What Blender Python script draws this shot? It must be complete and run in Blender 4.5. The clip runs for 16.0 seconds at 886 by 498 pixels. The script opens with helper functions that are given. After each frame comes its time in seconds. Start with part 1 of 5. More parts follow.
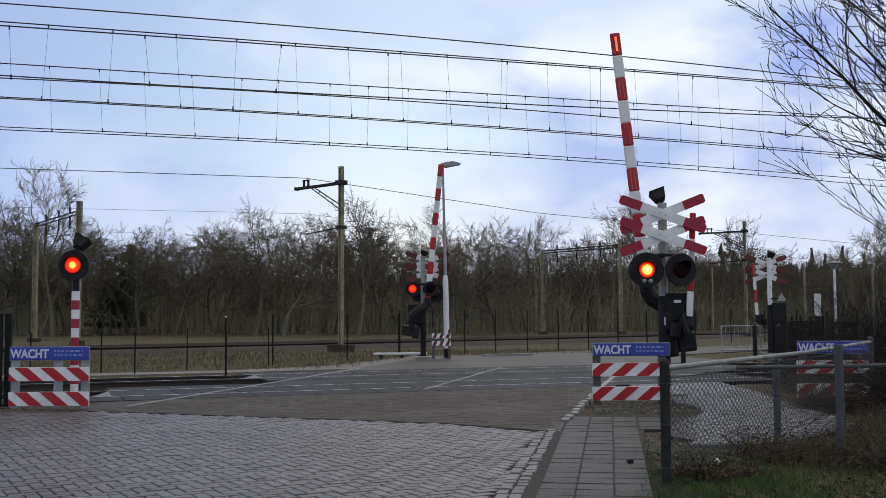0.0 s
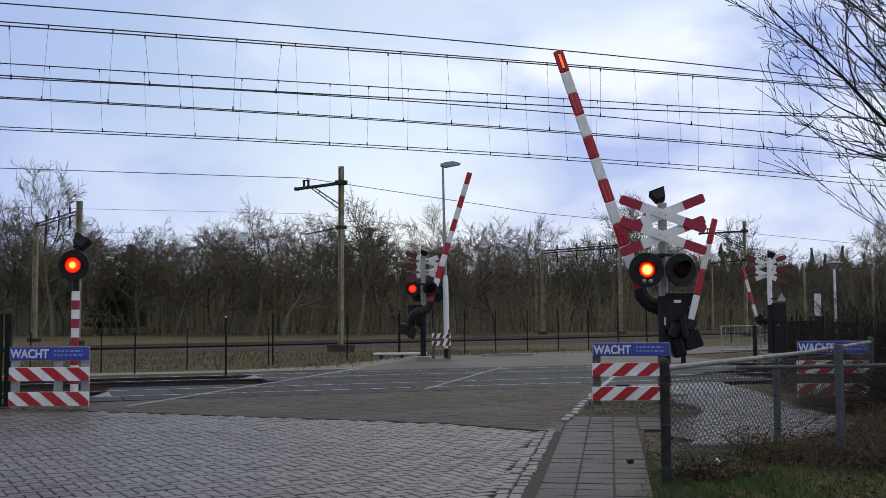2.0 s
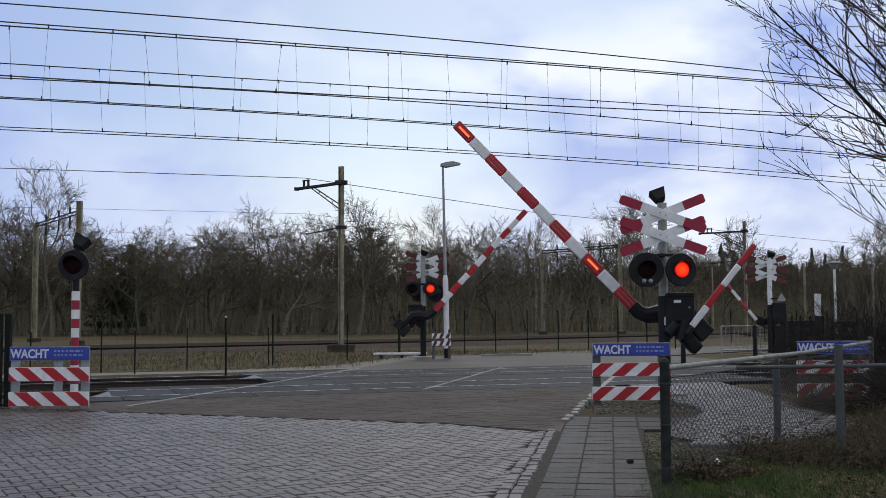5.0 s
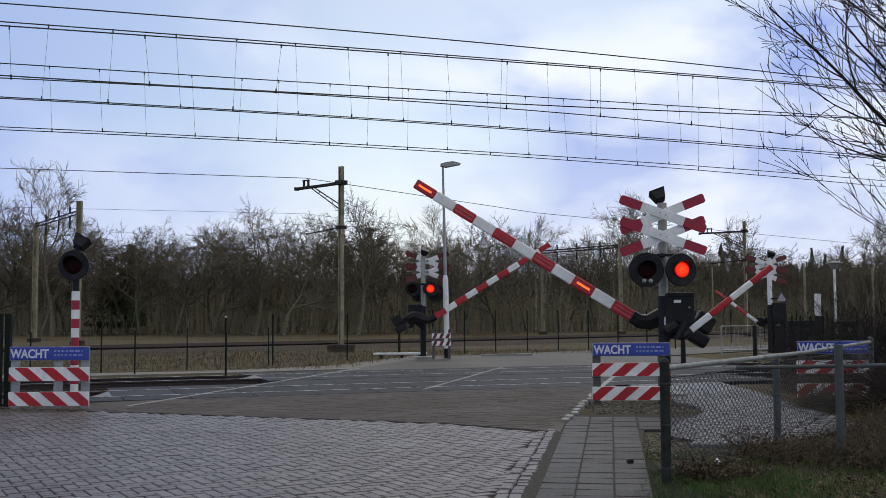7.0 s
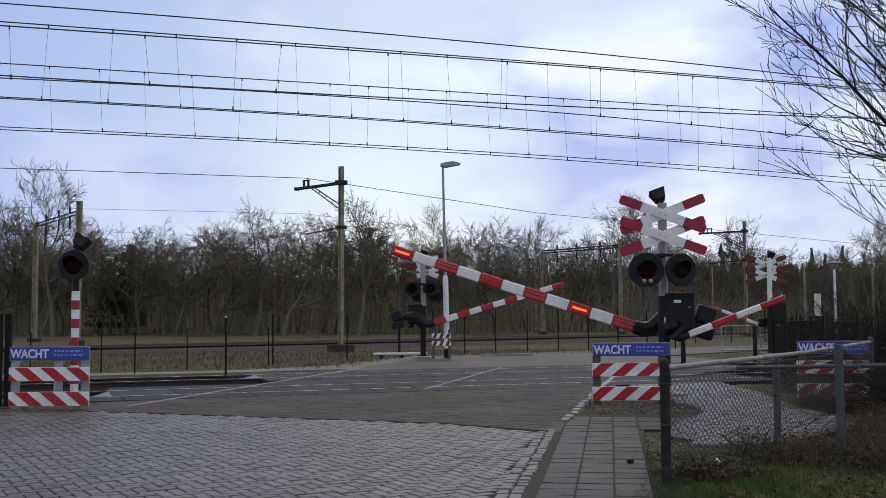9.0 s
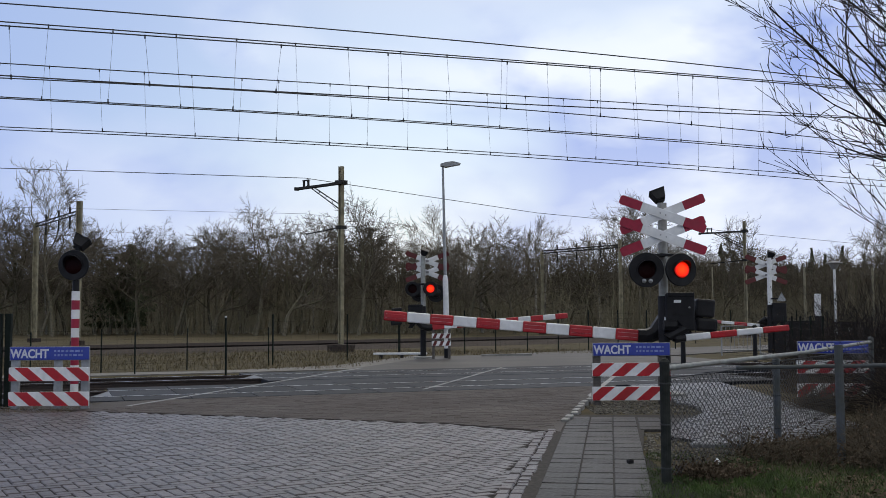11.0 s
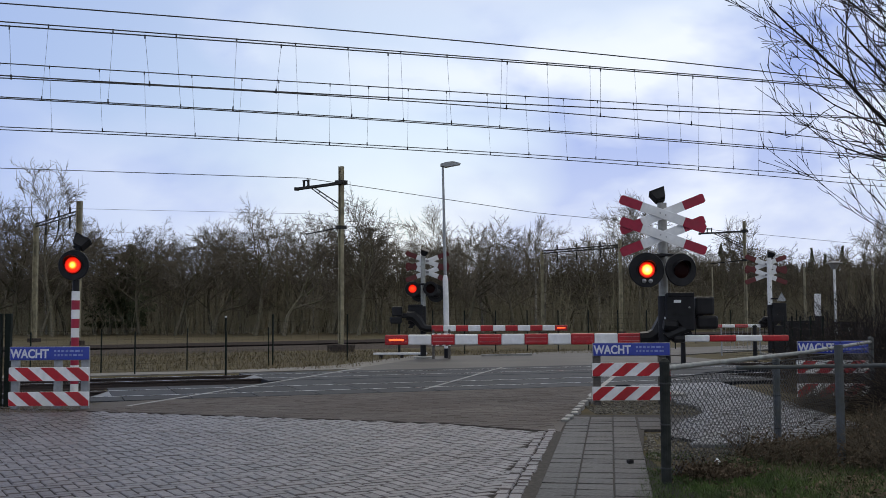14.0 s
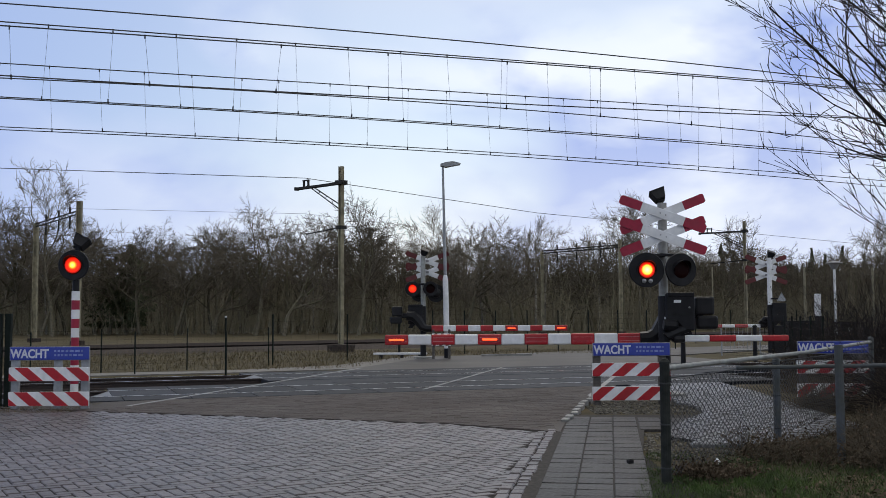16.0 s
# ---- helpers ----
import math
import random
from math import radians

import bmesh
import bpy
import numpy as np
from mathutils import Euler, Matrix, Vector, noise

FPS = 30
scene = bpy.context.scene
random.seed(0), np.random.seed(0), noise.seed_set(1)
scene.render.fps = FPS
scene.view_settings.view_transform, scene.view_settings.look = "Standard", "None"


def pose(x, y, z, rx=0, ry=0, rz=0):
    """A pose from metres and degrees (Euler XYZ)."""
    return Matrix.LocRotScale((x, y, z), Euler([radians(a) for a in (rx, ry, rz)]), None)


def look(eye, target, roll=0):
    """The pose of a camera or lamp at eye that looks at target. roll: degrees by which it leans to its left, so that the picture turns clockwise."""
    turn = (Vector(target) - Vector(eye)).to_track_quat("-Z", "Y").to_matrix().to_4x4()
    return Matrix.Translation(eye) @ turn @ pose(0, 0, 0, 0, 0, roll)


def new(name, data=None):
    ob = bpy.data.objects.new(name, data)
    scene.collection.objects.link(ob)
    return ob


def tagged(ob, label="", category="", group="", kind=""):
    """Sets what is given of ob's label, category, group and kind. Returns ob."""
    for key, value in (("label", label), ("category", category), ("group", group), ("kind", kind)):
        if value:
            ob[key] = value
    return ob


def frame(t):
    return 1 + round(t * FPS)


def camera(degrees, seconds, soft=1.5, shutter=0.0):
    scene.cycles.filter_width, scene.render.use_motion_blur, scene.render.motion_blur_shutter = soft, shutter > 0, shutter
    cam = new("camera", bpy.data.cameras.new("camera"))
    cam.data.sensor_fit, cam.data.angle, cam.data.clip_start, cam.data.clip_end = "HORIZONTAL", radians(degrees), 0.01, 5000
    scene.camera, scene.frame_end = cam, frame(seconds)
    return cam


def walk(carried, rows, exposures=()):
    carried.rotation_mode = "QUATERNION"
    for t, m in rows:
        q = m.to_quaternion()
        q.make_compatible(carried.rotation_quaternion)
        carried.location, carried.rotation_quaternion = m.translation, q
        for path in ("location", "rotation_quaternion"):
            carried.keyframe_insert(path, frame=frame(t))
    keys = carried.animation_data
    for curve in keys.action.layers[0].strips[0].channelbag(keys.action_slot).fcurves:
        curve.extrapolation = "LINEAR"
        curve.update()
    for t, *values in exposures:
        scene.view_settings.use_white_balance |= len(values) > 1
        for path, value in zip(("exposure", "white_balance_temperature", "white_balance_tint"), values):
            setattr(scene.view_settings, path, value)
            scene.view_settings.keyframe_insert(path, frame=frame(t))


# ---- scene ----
# ---------------------------------------------------------------- camera
cam = camera(45.93, 16.0, soft=0.8)
EYE = look((0, 0, 1.4), (0, 10, 1.4 + 10 * math.tan(radians(3.65))), -0.3)
walk(cam, [(0.0, EYE), (16.0, EYE)])
scene.view_settings.exposure = -0.15

# ---------------------------------------------------------------- world and sun
SUN_EL, SUN_AZ = 45.0, 6.0            # degrees; azimuth clockwise from +Y
world = bpy.data.worlds.new("overcast_sky")
scene.world = world
world.use_nodes = True
wn, wl = world.node_tree.nodes, world.node_tree.links
wn.clear()


def wnode(kind, **values):
    n = wn.new(kind)
    for k, v in values.items():
        n.inputs[k].default_value = v
    return n


sky = wn.new("ShaderNodeTexSky")
sky.sky_type, sky.sun_disc = "NISHITA", False
sky.sun_elevation, sky.sun_rotation = radians(SUN_EL), radians(SUN_AZ)
sky_gain = wn.new("ShaderNodeVectorMath")
sky_gain.operation = "SCALE"
sky_gain.inputs["Scale"].default_value = 0.11
wl.new(sky.outputs[0], sky_gain.inputs[0])
coord = wn.new("ShaderNodeTexCoord")
stretch = wn.new("ShaderNodeMapping")
stretch.inputs["Scale"].default_value = (1.0, 1.0, 1.9)
stretch.inputs["Location"].default_value = (1.15, 0.4, 0.6)
wl.new(coord.outputs["Generated"], stretch.inputs["Vector"])
big = wnode("ShaderNodeTexNoise", Scale=2.4, Detail=4.0, Roughness=0.5, Distortion=0.3)
fine = wnode("ShaderNodeTexNoise", Scale=4.6, Detail=5.0, Roughness=0.5, Distortion=0.15)
wl.new(stretch.outputs[0], big.inputs["Vector"])
wl.new(stretch.outputs[0], fine.inputs["Vector"])
cover = wn.new("ShaderNodeValToRGB")
cover.color_ramp.elements[0].position, cover.color_ramp.elements[1].position = 0.40, 0.56
wl.new(big.outputs["Fac"], cover.inputs[0])
tone = wn.new("ShaderNodeValToRGB")
tone.color_ramp.elements[0].position, tone.color_ramp.elements[1].position = 0.40, 0.58
tone.color_ramp.elements[0].color = (0.40, 0.515, 0.92, 1)
tone.color_ramp.elements[1].color = (0.96, 1.03, 1.14, 1)
wl.new(fine.outputs["Fac"], tone.inputs[0])
blend = wn.new("ShaderNodeMix")
blend.data_type = "RGBA"
wl.new(cover.outputs[0], blend.inputs[0])
wl.new(sky_gain.outputs[0], blend.inputs[6])
wl.new(tone.outputs[0], blend.inputs[7])
split = wn.new("ShaderNodeSeparateXYZ")
wl.new(coord.outputs["Generated"], split.inputs[0])
haze = wn.new("ShaderNodeMapRange")            # the cloud pales towards the horizon
haze.inputs["From Min"].default_value, haze.inputs["From Max"].default_value = 0.04, 0.20
haze.inputs["To Min"].default_value, haze.inputs["To Max"].default_value = 0.6, 0.0
wl.new(split.outputs["Z"], haze.inputs["Value"])
pale = wn.new("ShaderNodeMix")
pale.data_type = "RGBA"
pale.inputs[7].default_value = (0.93, 0.98, 1.08, 1)
wl.new(haze.outputs[0], pale.inputs[0])
wl.new(blend.outputs[2], pale.inputs[6])
gap = wn.new("ShaderNodeMapRange")             # the cloud thins to blue towards the west
gap.inputs["From Min"].default_value, gap.inputs["From Max"].default_value = -0.08, -0.4
gap.inputs["To Max"].default_value = 0.75
wl.new(split.outputs["X"], gap.inputs["Value"])
thin = wn.new("ShaderNodeMix")
thin.data_type = "RGBA"
thin.inputs[7].default_value = (0.40, 0.53, 0.90, 1)
wl.new(gap.outputs[0], thin.inputs[0])
wl.new(pale.outputs[2], thin.inputs[6])
height = wn.new("ShaderNodeMapRange")
height.inputs["From Min"].default_value, height.inputs["From Max"].default_value = 0.28, 0.6
wl.new(split.outputs["Z"], height.inputs["Value"])
overhead = wn.new("ShaderNodeMix")          # closed grey cloud overhead
overhead.data_type = "RGBA"
overhead.inputs[7].default_value = (0.70, 0.70, 0.69, 1)
wl.new(height.outputs[0], overhead.inputs[0])
wl.new(thin.outputs[2], overhead.inputs[6])
back = wn.new("ShaderNodeBackground")
back.inputs["Strength"].default_value = 1.05
wl.new(overhead.outputs[2], back.inputs["Color"])
wout = wn.new("ShaderNodeOutputWorld")
wl.new(back.outputs[0], wout.inputs["Surface"])

sun_data = bpy.data.lights.new("sun", "SUN")
sun_data.energy, sun_data.angle, sun_data.color = 0.7, radians(25), (1.0, 0.93, 0.82)
sun = new("sun", sun_data)
sa, se = radians(SUN_AZ), radians(SUN_EL)
sun.matrix_world = look((60 * math.sin(sa) * math.cos(se), 60 * math.cos(sa) * math.cos(se), 60 * math.sin(se)), (0, 0, 0))


# ---------------------------------------------------------------- materials
def mat(name, color, rough=0.7, metal=0.0, scale=8.0, vary=0.35, bump=0.2, dirt=None, dirt_scale=1.2, dirt_amount=0.5, spread=0.0, object_random=0.0, island_random=0.0, spec=0.5):
    """A procedural surface: base colour, fine grain, larger stains and relief."""
    m = bpy.data.materials.new(name)
    m.use_nodes = True
    n, l = m.node_tree.nodes, m.node_tree.links
    b = n["Principled BSDF"]
    b.inputs["Metallic"].default_value = metal
    b.inputs["Specular IOR Level"].default_value = spec
    co = n.new("ShaderNodeTexCoord")
    grain = n.new("ShaderNodeTexNoise")
    grain.inputs["Scale"].default_value, grain.inputs["Detail"].default_value = scale, 6
    l.new(co.outputs["Object"], grain.inputs["Vector"])
    ramp = n.new("ShaderNodeValToRGB")
    lo, hi = 1 - vary, 1 + vary * 0.7
    ramp.color_ramp.elements[0].position, ramp.color_ramp.elements[1].position = 0.3, 0.72
    ramp.color_ramp.elements[0].color = (*[min(1, c * lo) for c in color], 1)
    ramp.color_ramp.elements[1].color = (*[min(1, c * hi) for c in color], 1)
    l.new(grain.outputs["Fac"], ramp.inputs[0])
    out = ramp.outputs[0]
    if dirt:
        stain = n.new("ShaderNodeTexNoise")
        stain.inputs["Scale"].default_value, stain.inputs["Detail"].default_value = dirt_scale, 4
        l.new(co.outputs["Object"], stain.inputs["Vector"])
        edge = n.new("ShaderNodeMapRange")
        edge.inputs["From Min"].default_value, edge.inputs["From Max"].default_value = 0.45, 0.68
        edge.inputs["To Max"].default_value = dirt_amount
        l.new(stain.outputs["Fac"], edge.inputs["Value"])
        mix = n.new("ShaderNodeMix")
        mix.data_type = "RGBA"
        l.new(edge.outputs[0], mix.inputs[0])
        l.new(out, mix.inputs[6])
        mix.inputs[7].default_value = (*dirt, 1)
        out = mix.outputs[2]
    if object_random or island_random:
        src = n.new("ShaderNodeObjectInfo").outputs["Random"] if object_random else n.new("ShaderNodeNewGeometry").outputs["Random Per Island"]
        amount = object_random or island_random
        mr = n.new("ShaderNodeMapRange")
        mr.inputs["To Min"].default_value, mr.inputs["To Max"].default_value = 1 - amount, 1 + amount
        l.new(src, mr.inputs["Value"])
        mul = n.new("ShaderNodeVectorMath")
        mul.operation = "SCALE"
        l.new(out, mul.inputs[0])
        l.new(mr.outputs[0], mul.inputs["Scale"])
        out = mul.outputs[0]
    l.new(out, b.inputs["Base Color"])
    rr = n.new("ShaderNodeMapRange")
    rr.inputs["To Min"].default_value, rr.inputs["To Max"].default_value = max(0.03, rough - 0.15 - spread), min(1, rough + 0.12)
    l.new(grain.outputs["Fac"], rr.inputs["Value"])
    l.new(rr.outputs[0], b.inputs["Roughness"])
    if bump:
        bp = n.new("ShaderNodeBump")
        bp.inputs["Strength"].default_value, bp.inputs["Distance"].default_value = bump, 0.01
        l.new(grain.outputs["Fac"], bp.inputs["Height"])
        l.new(bp.outputs[0], b.inputs["Normal"])
    return m


def glow(name, color, strength):
    m = bpy.data.materials.new(name)
    m.use_nodes = True
    b = m.node_tree.nodes["Principled BSDF"]
    b.inputs["Base Color"].default_value = (*color, 1)
    b.inputs["Emission Color"].default_value = (*color, 1)
    b.inputs["Emission Strength"].default_value = strength
    return m


M_GROUND = mat("winter_grass_earth", (0.085, 0.072, 0.04), 0.95, scale=1.4, vary=0.5, bump=0.6, dirt=(0.1, 0.078, 0.05), dirt_scale=0.16, dirt_amount=0.8, spec=0.1)
M_GRASS = mat("grass_blade", (0.045, 0.075, 0.016), 0.8, scale=3, vary=0.5, bump=0, island_random=0.5)
M_DRY = mat("dry_grass_blade", (0.13, 0.105, 0.055), 0.9, scale=2, vary=0.4, bump=0, island_random=0.4)
M_STEM = mat("dry_bramble_stem", (0.115, 0.095, 0.067), 0.9, scale=4, vary=0.5, bump=0, island_random=0.45, spec=0.1)
M_LEAF = mat("dead_leaf", (0.095, 0.07, 0.047), 0.85, scale=9, vary=0.5, bump=0, island_random=0.5, spec=0.1)
M_ASPHALT = mat("worn_asphalt", (0.062, 0.052, 0.048), 0.72, scale=42, vary=0.55, bump=0.6, dirt=(0.098, 0.086, 0.08), dirt_scale=0.45, dirt_amount=0.85, spread=0.1, spec=0.12)
M_WET = mat("wet_asphalt", (0.075, 0.07, 0.066), 0.7, scale=7, vary=0.5, bump=0.5, dirt=(0.13, 0.122, 0.11), dirt_scale=0.5, spread=0.15, spec=0.15)
M_COBBLE = mat("wet_pale_cobbles", (0.06, 0.058, 0.056), 0.38, scale=14, vary=0.6, bump=0.9, dirt=(0.1, 0.1, 0.095), dirt_scale=5, spread=0.15, spec=0.1)
M_COBBLE_J = mat("wet_pale_cobble_stone", (0.135, 0.138, 0.142), 0.4, scale=20, vary=0.4, bump=0.3, dirt=(0.07, 0.07, 0.066), dirt_scale=1.5, island_random=0.4, spec=0.35)
M_SAND = mat("pale_sandy_strip", (0.17, 0.16, 0.145), 0.85, scale=9, vary=0.4, bump=0.4, dirt=(0.13, 0.12, 0.1), dirt_scale=1.3)
M_PANEL = mat("crossing_slab_concrete", (0.024, 0.028, 0.037), 0.72, scale=25, vary=0.35, bump=0.2, dirt=(0.036, 0.038, 0.044), dirt_scale=0.8, object_random=0.25, spread=0.1, spec=0.1)
M_PAVER = mat("grey_brown_paver", (0.102, 0.091, 0.093), 0.46, scale=30, vary=0.4, bump=0.5, dirt=(0.06, 0.046, 0.044), dirt_scale=0.45, object_random=0.4, spread=0.1, spec=0.32, dirt_amount=0.75)
M_ROADBRICK = mat("brown_road_brick", (0.066, 0.054, 0.049), 0.7, scale=30, vary=0.4, bump=0.4, dirt=(0.095, 0.083, 0.077), dirt_scale=0.5, dirt_amount=0.7, island_random=0.22, spec=0.12)
M_PAVER_J = mat("grey_brown_paver_far", (0.102, 0.091, 0.093), 0.46, scale=30, vary=0.4, bump=0.5, dirt=(0.06, 0.046, 0.044), dirt_scale=0.45, island_random=0.4, spread=0.1, spec=0.32, dirt_amount=0.75)
M_JOINT = mat("sandy_joint", (0.03, 0.027, 0.025), 0.9, scale=20, vary=0.4, bump=0.4, spec=0.1)
M_TILE = mat("concrete_tile", (0.046, 0.045, 0.046), 0.62, scale=22, vary=0.3, bump=0.2, dirt=(0.035, 0.036, 0.032), dirt_scale=1.1, object_random=0.35, spread=0.2, spec=0.12)
M_TILEJOINT = mat("grey_sand_joint", (0.062, 0.058, 0.054), 0.9, scale=20, vary=0.4, bump=0.3, spec=0.1)
M_LINE = mat("worn_road_paint", (0.3, 0.3, 0.3), 0.6, scale=35, vary=0.4, bump=0.15, dirt=(0.13, 0.13, 0.13), dirt_scale=4.0, dirt_amount=0.8, spec=0.2)
M_STEELRAMP = mat("grey_steel_ramp", (0.16, 0.17, 0.185), 0.55, 0.3, scale=12, vary=0.3, bump=0.1, dirt=(0.1, 0.1, 0.1), dirt_scale=3.0)
M_RAIL = mat("rail_steel", (0.55, 0.55, 0.56), 0.3, 0.8, scale=6, vary=0.3, bump=0.05, dirt=(0.12, 0.07, 0.05), dirt_scale=2)
M_RUST = mat("rusty_rail_side", (0.042, 0.03, 0.026), 0.8, scale=18, vary=0.4)
M_BALLAST = mat("ballast_stone", (0.062, 0.05, 0.043), 0.9, scale=11, vary=0.6, bump=0.9, dirt=(0.035, 0.027, 0.022), dirt_scale=0.6, island_random=0.35, spec=0.1)
# ballast_stone at about half its colour, for the sunken bed and sleepers
M_PIT = mat("dark_bed_ballast", (0.03, 0.024, 0.02), 0.9, scale=11, vary=0.6, bump=0.9, dirt=(0.018, 0.014, 0.012), dirt_scale=0.6, island_random=0.35, spec=0.1)
M_WHITE = mat("white_reflective_paint", (0.8, 0.81, 0.82), 0.45, scale=12, vary=0.12, bump=0.05, dirt=(0.58, 0.58, 0.55), dirt_scale=3.0, dirt_amount=0.5)
M_RED = mat("red_reflective_paint", (0.44, 0.009, 0.018), 0.45, scale=12, vary=0.2, bump=0.05, dirt=(0.3, 0.03, 0.03), dirt_scale=3.0)
M_PINK = mat("faded_pink_line", (0.5, 0.22, 0.23), 0.5, scale=12, vary=0.2, bump=0)
M_CRIMSON = mat("crimson_sign_paint", (0.35, 0.008, 0.04), 0.5, scale=12, vary=0.2, bump=0.05, dirt=(0.24, 0.02, 0.04), dirt_scale=3.0)
# darker, less saturated red than crimson_sign_paint, for the boards across the tracks
M_DULLRED = mat("dull_dark_red", (0.12, 0.018, 0.018), 0.6, scale=12, vary=0.25, bump=0.05, dirt=(0.1, 0.02, 0.02), dirt_scale=3.0)
M_BLUE = mat("blue_sign_enamel", (0.022, 0.045, 0.36), 0.35, scale=10, vary=0.12, bump=0.03, dirt=(0.05, 0.07, 0.3), dirt_scale=3.0)
M_LETTER = mat("white_lettering", (0.62, 0.65, 0.72), 0.5, scale=10, vary=0.05, bump=0)
M_BAR = mat("pale_blue_small_print", (0.22, 0.28, 0.55), 0.5, scale=14, vary=0.3, bump=0)
M_BLACK = mat("black_enamel", (0.012, 0.012, 0.014), 0.5, scale=14, vary=0.3, bump=0.08, dirt=(0.03, 0.03, 0.032), dirt_scale=2.5, spec=0.2)
M_LENS = mat("dark_red_lens_glass", (0.012, 0.002, 0.002), 0.4, scale=30, vary=0.2, bump=0.2, spec=0.06)
M_GALV = mat("galvanised_steel", (0.33, 0.34, 0.35), 0.5, 0.5, scale=16, vary=0.25, bump=0.05, dirt=(0.2, 0.2, 0.19), dirt_scale=2.0)
M_POSTGREY = mat("weathered_grey_post", (0.36, 0.37, 0.35), 0.6, 0.1, scale=14, vary=0.2, bump=0.1, dirt=(0.15, 0.15, 0.135), dirt_scale=2.5)
M_FENCE = mat("dark_green_coated_steel", (0.012, 0.017, 0.014), 0.6, 0.0, scale=20, vary=0.3, bump=0.05, spec=0.1)
M_TUBE = mat("dull_galvanised_tube", (0.085, 0.095, 0.105), 0.7, 0.2, scale=14, vary=0.3, bump=0.1, dirt=(0.07, 0.075, 0.06), dirt_scale=4.0, dirt_amount=0.8, spec=0.3)
M_RAILTUBE = mat("worn_pale_rail_tube", (0.3, 0.31, 0.3), 0.55, 0.2, scale=10, vary=0.35, bump=0.1, dirt=(0.15, 0.15, 0.13), dirt_scale=5.0, dirt_amount=0.8)
M_MAST = mat("mossy_steel_mast", (0.3, 0.27, 0.18), 0.8, 0.1, scale=5, vary=0.35, bump=0.2, dirt=(0.11, 0.1, 0.07), dirt_scale=1.5, dirt_amount=0.8)
M_MASTDARK = mat("dark_mast_steel", (0.04, 0.04, 0.038), 0.7, 0.2, scale=8, vary=0.3, spec=0.2)
M_WIRE = mat("copper_wire_patina", (0.035, 0.035, 0.04), 0.6, 0.2, scale=10, vary=0.2, bump=0)
M_BARK = mat("grey_oak_bark", (0.13, 0.115, 0.082), 0.95, scale=5, vary=0.45, bump=0.5, dirt=(0.095, 0.1, 0.052), dirt_scale=0.4, object_random=0.3, spec=0.1, dirt_amount=0.65)
M_NEARTWIG = mat("dark_wet_twig", (0.02, 0.016, 0.015), 0.8, scale=6, vary=0.4, bump=0.1, spec=0.2)
M_DARKPOST = mat("dark_weathered_post", (0.03, 0.033, 0.03), 0.75, 0.1, scale=14, vary=0.4, bump=0.15, spec=0.1)
M_TWIG = mat("brown_twig", (0.34, 0.305, 0.21), 0.95, scale=3, vary=0.4, bump=0, object_random=0.3, spec=0.1)
M_CROWN = mat("dark_grey_brown_twig", (0.15, 0.13, 0.1), 0.95, scale=3, vary=0.4, bump=0, object_random=0.3, spec=0.1)
M_BIRCH = mat("pale_birch_bark", (0.26, 0.24, 0.2), 0.85, scale=6, vary=0.5, bump=0.2, dirt=(0.05, 0.045, 0.04), dirt_scale=2.0, dirt_amount=0.9)
M_NEEDLE = mat("pine_needles", (0.105, 0.12, 0.068), 0.9, scale=2, vary=0.5, bump=0, island_random=0.4, spec=0.1)
M_WOODPOST = mat("weathered_timber", (0.10, 0.09, 0.08), 0.85, scale=20, vary=0.4, bump=0.3)
M_RUBBLE = mat("pale_broken_stone", (0.15, 0.14, 0.12), 0.85, scale=12, vary=0.5, bump=0.5, dirt=(0.08, 0.075, 0.06), dirt_scale=3, island_random=0.5, spec=0.1)
M_STONE = mat("kerb_concrete", (0.27, 0.27, 0.26), 0.7, scale=22, vary=0.3, bump=0.2, dirt=(0.13, 0.13, 0.115), dirt_scale=2)


def lamp_glow(name, stops, radius):
    """Light of a lamp lens: hot in the middle, deep red at the rim."""
    m = bpy.data.materials.new(name)
    m.use_nodes = True
    n, l = m.node_tree.nodes, m.node_tree.links
    b = n["Principled BSDF"]
    b.inputs["Base Color"].default_value = (0.05, 0.004, 0.004, 1)
    co = n.new("ShaderNodeTexCoord")
    flat = n.new("ShaderNodeVectorMath")
    flat.operation = "MULTIPLY"
    flat.inputs[1].default_value = (1 / radius, 1 / radius, 0)
    l.new(co.outputs["Object"], flat.inputs[0])
    ln = n.new("ShaderNodeVectorMath")
    ln.operation = "LENGTH"
    l.new(flat.outputs[0], ln.inputs[0])
    ramp = n.new("ShaderNodeValToRGB")
    while len(ramp.color_ramp.elements) < len(stops):
        ramp.color_ramp.elements.new(0.5)
    for e, (pos, col) in zip(ramp.color_ramp.elements, stops):
        e.position, e.color = pos, (*col, 1)
    l.new(ln.outputs["Value"], ramp.inputs[0])
    l.new(ramp.outputs[0], b.inputs["Emission Color"])
    b.inputs["Emission Strength"].default_value = 3.0
    return m


G_RED = lamp_glow("red_lamp_light", ((0.0, (1.0, 0.03, 0.0)), (0.5, (0.8, 0.015, 0.0)), (0.8, (0.3, 0.004, 0.0)), (1.0, (0.06, 0.001, 0.0))), 0.14)
G_AMBER = lamp_glow("amber_lamp_core", ((0.0, (1.0, 0.85, 0.3)), (0.55, (1.0, 0.55, 0.07)), (0.82, (1.0, 0.17, 0.012)), (1.0, (0.8, 0.02, 0.0))), 0.105)
G_AMBER_SMALL = lamp_glow("small_amber_lamp_core", ((0.0, (1.0, 0.72, 0.14)), (0.4, (1.0, 0.42, 0.04)), (0.75, (1.0, 0.1, 0.006)), (1.0, (0.8, 0.018, 0.0))), 0.079)
G_STRIP = glow("orange_strip_light", (1.0, 0.09, 0.02), 2.4)


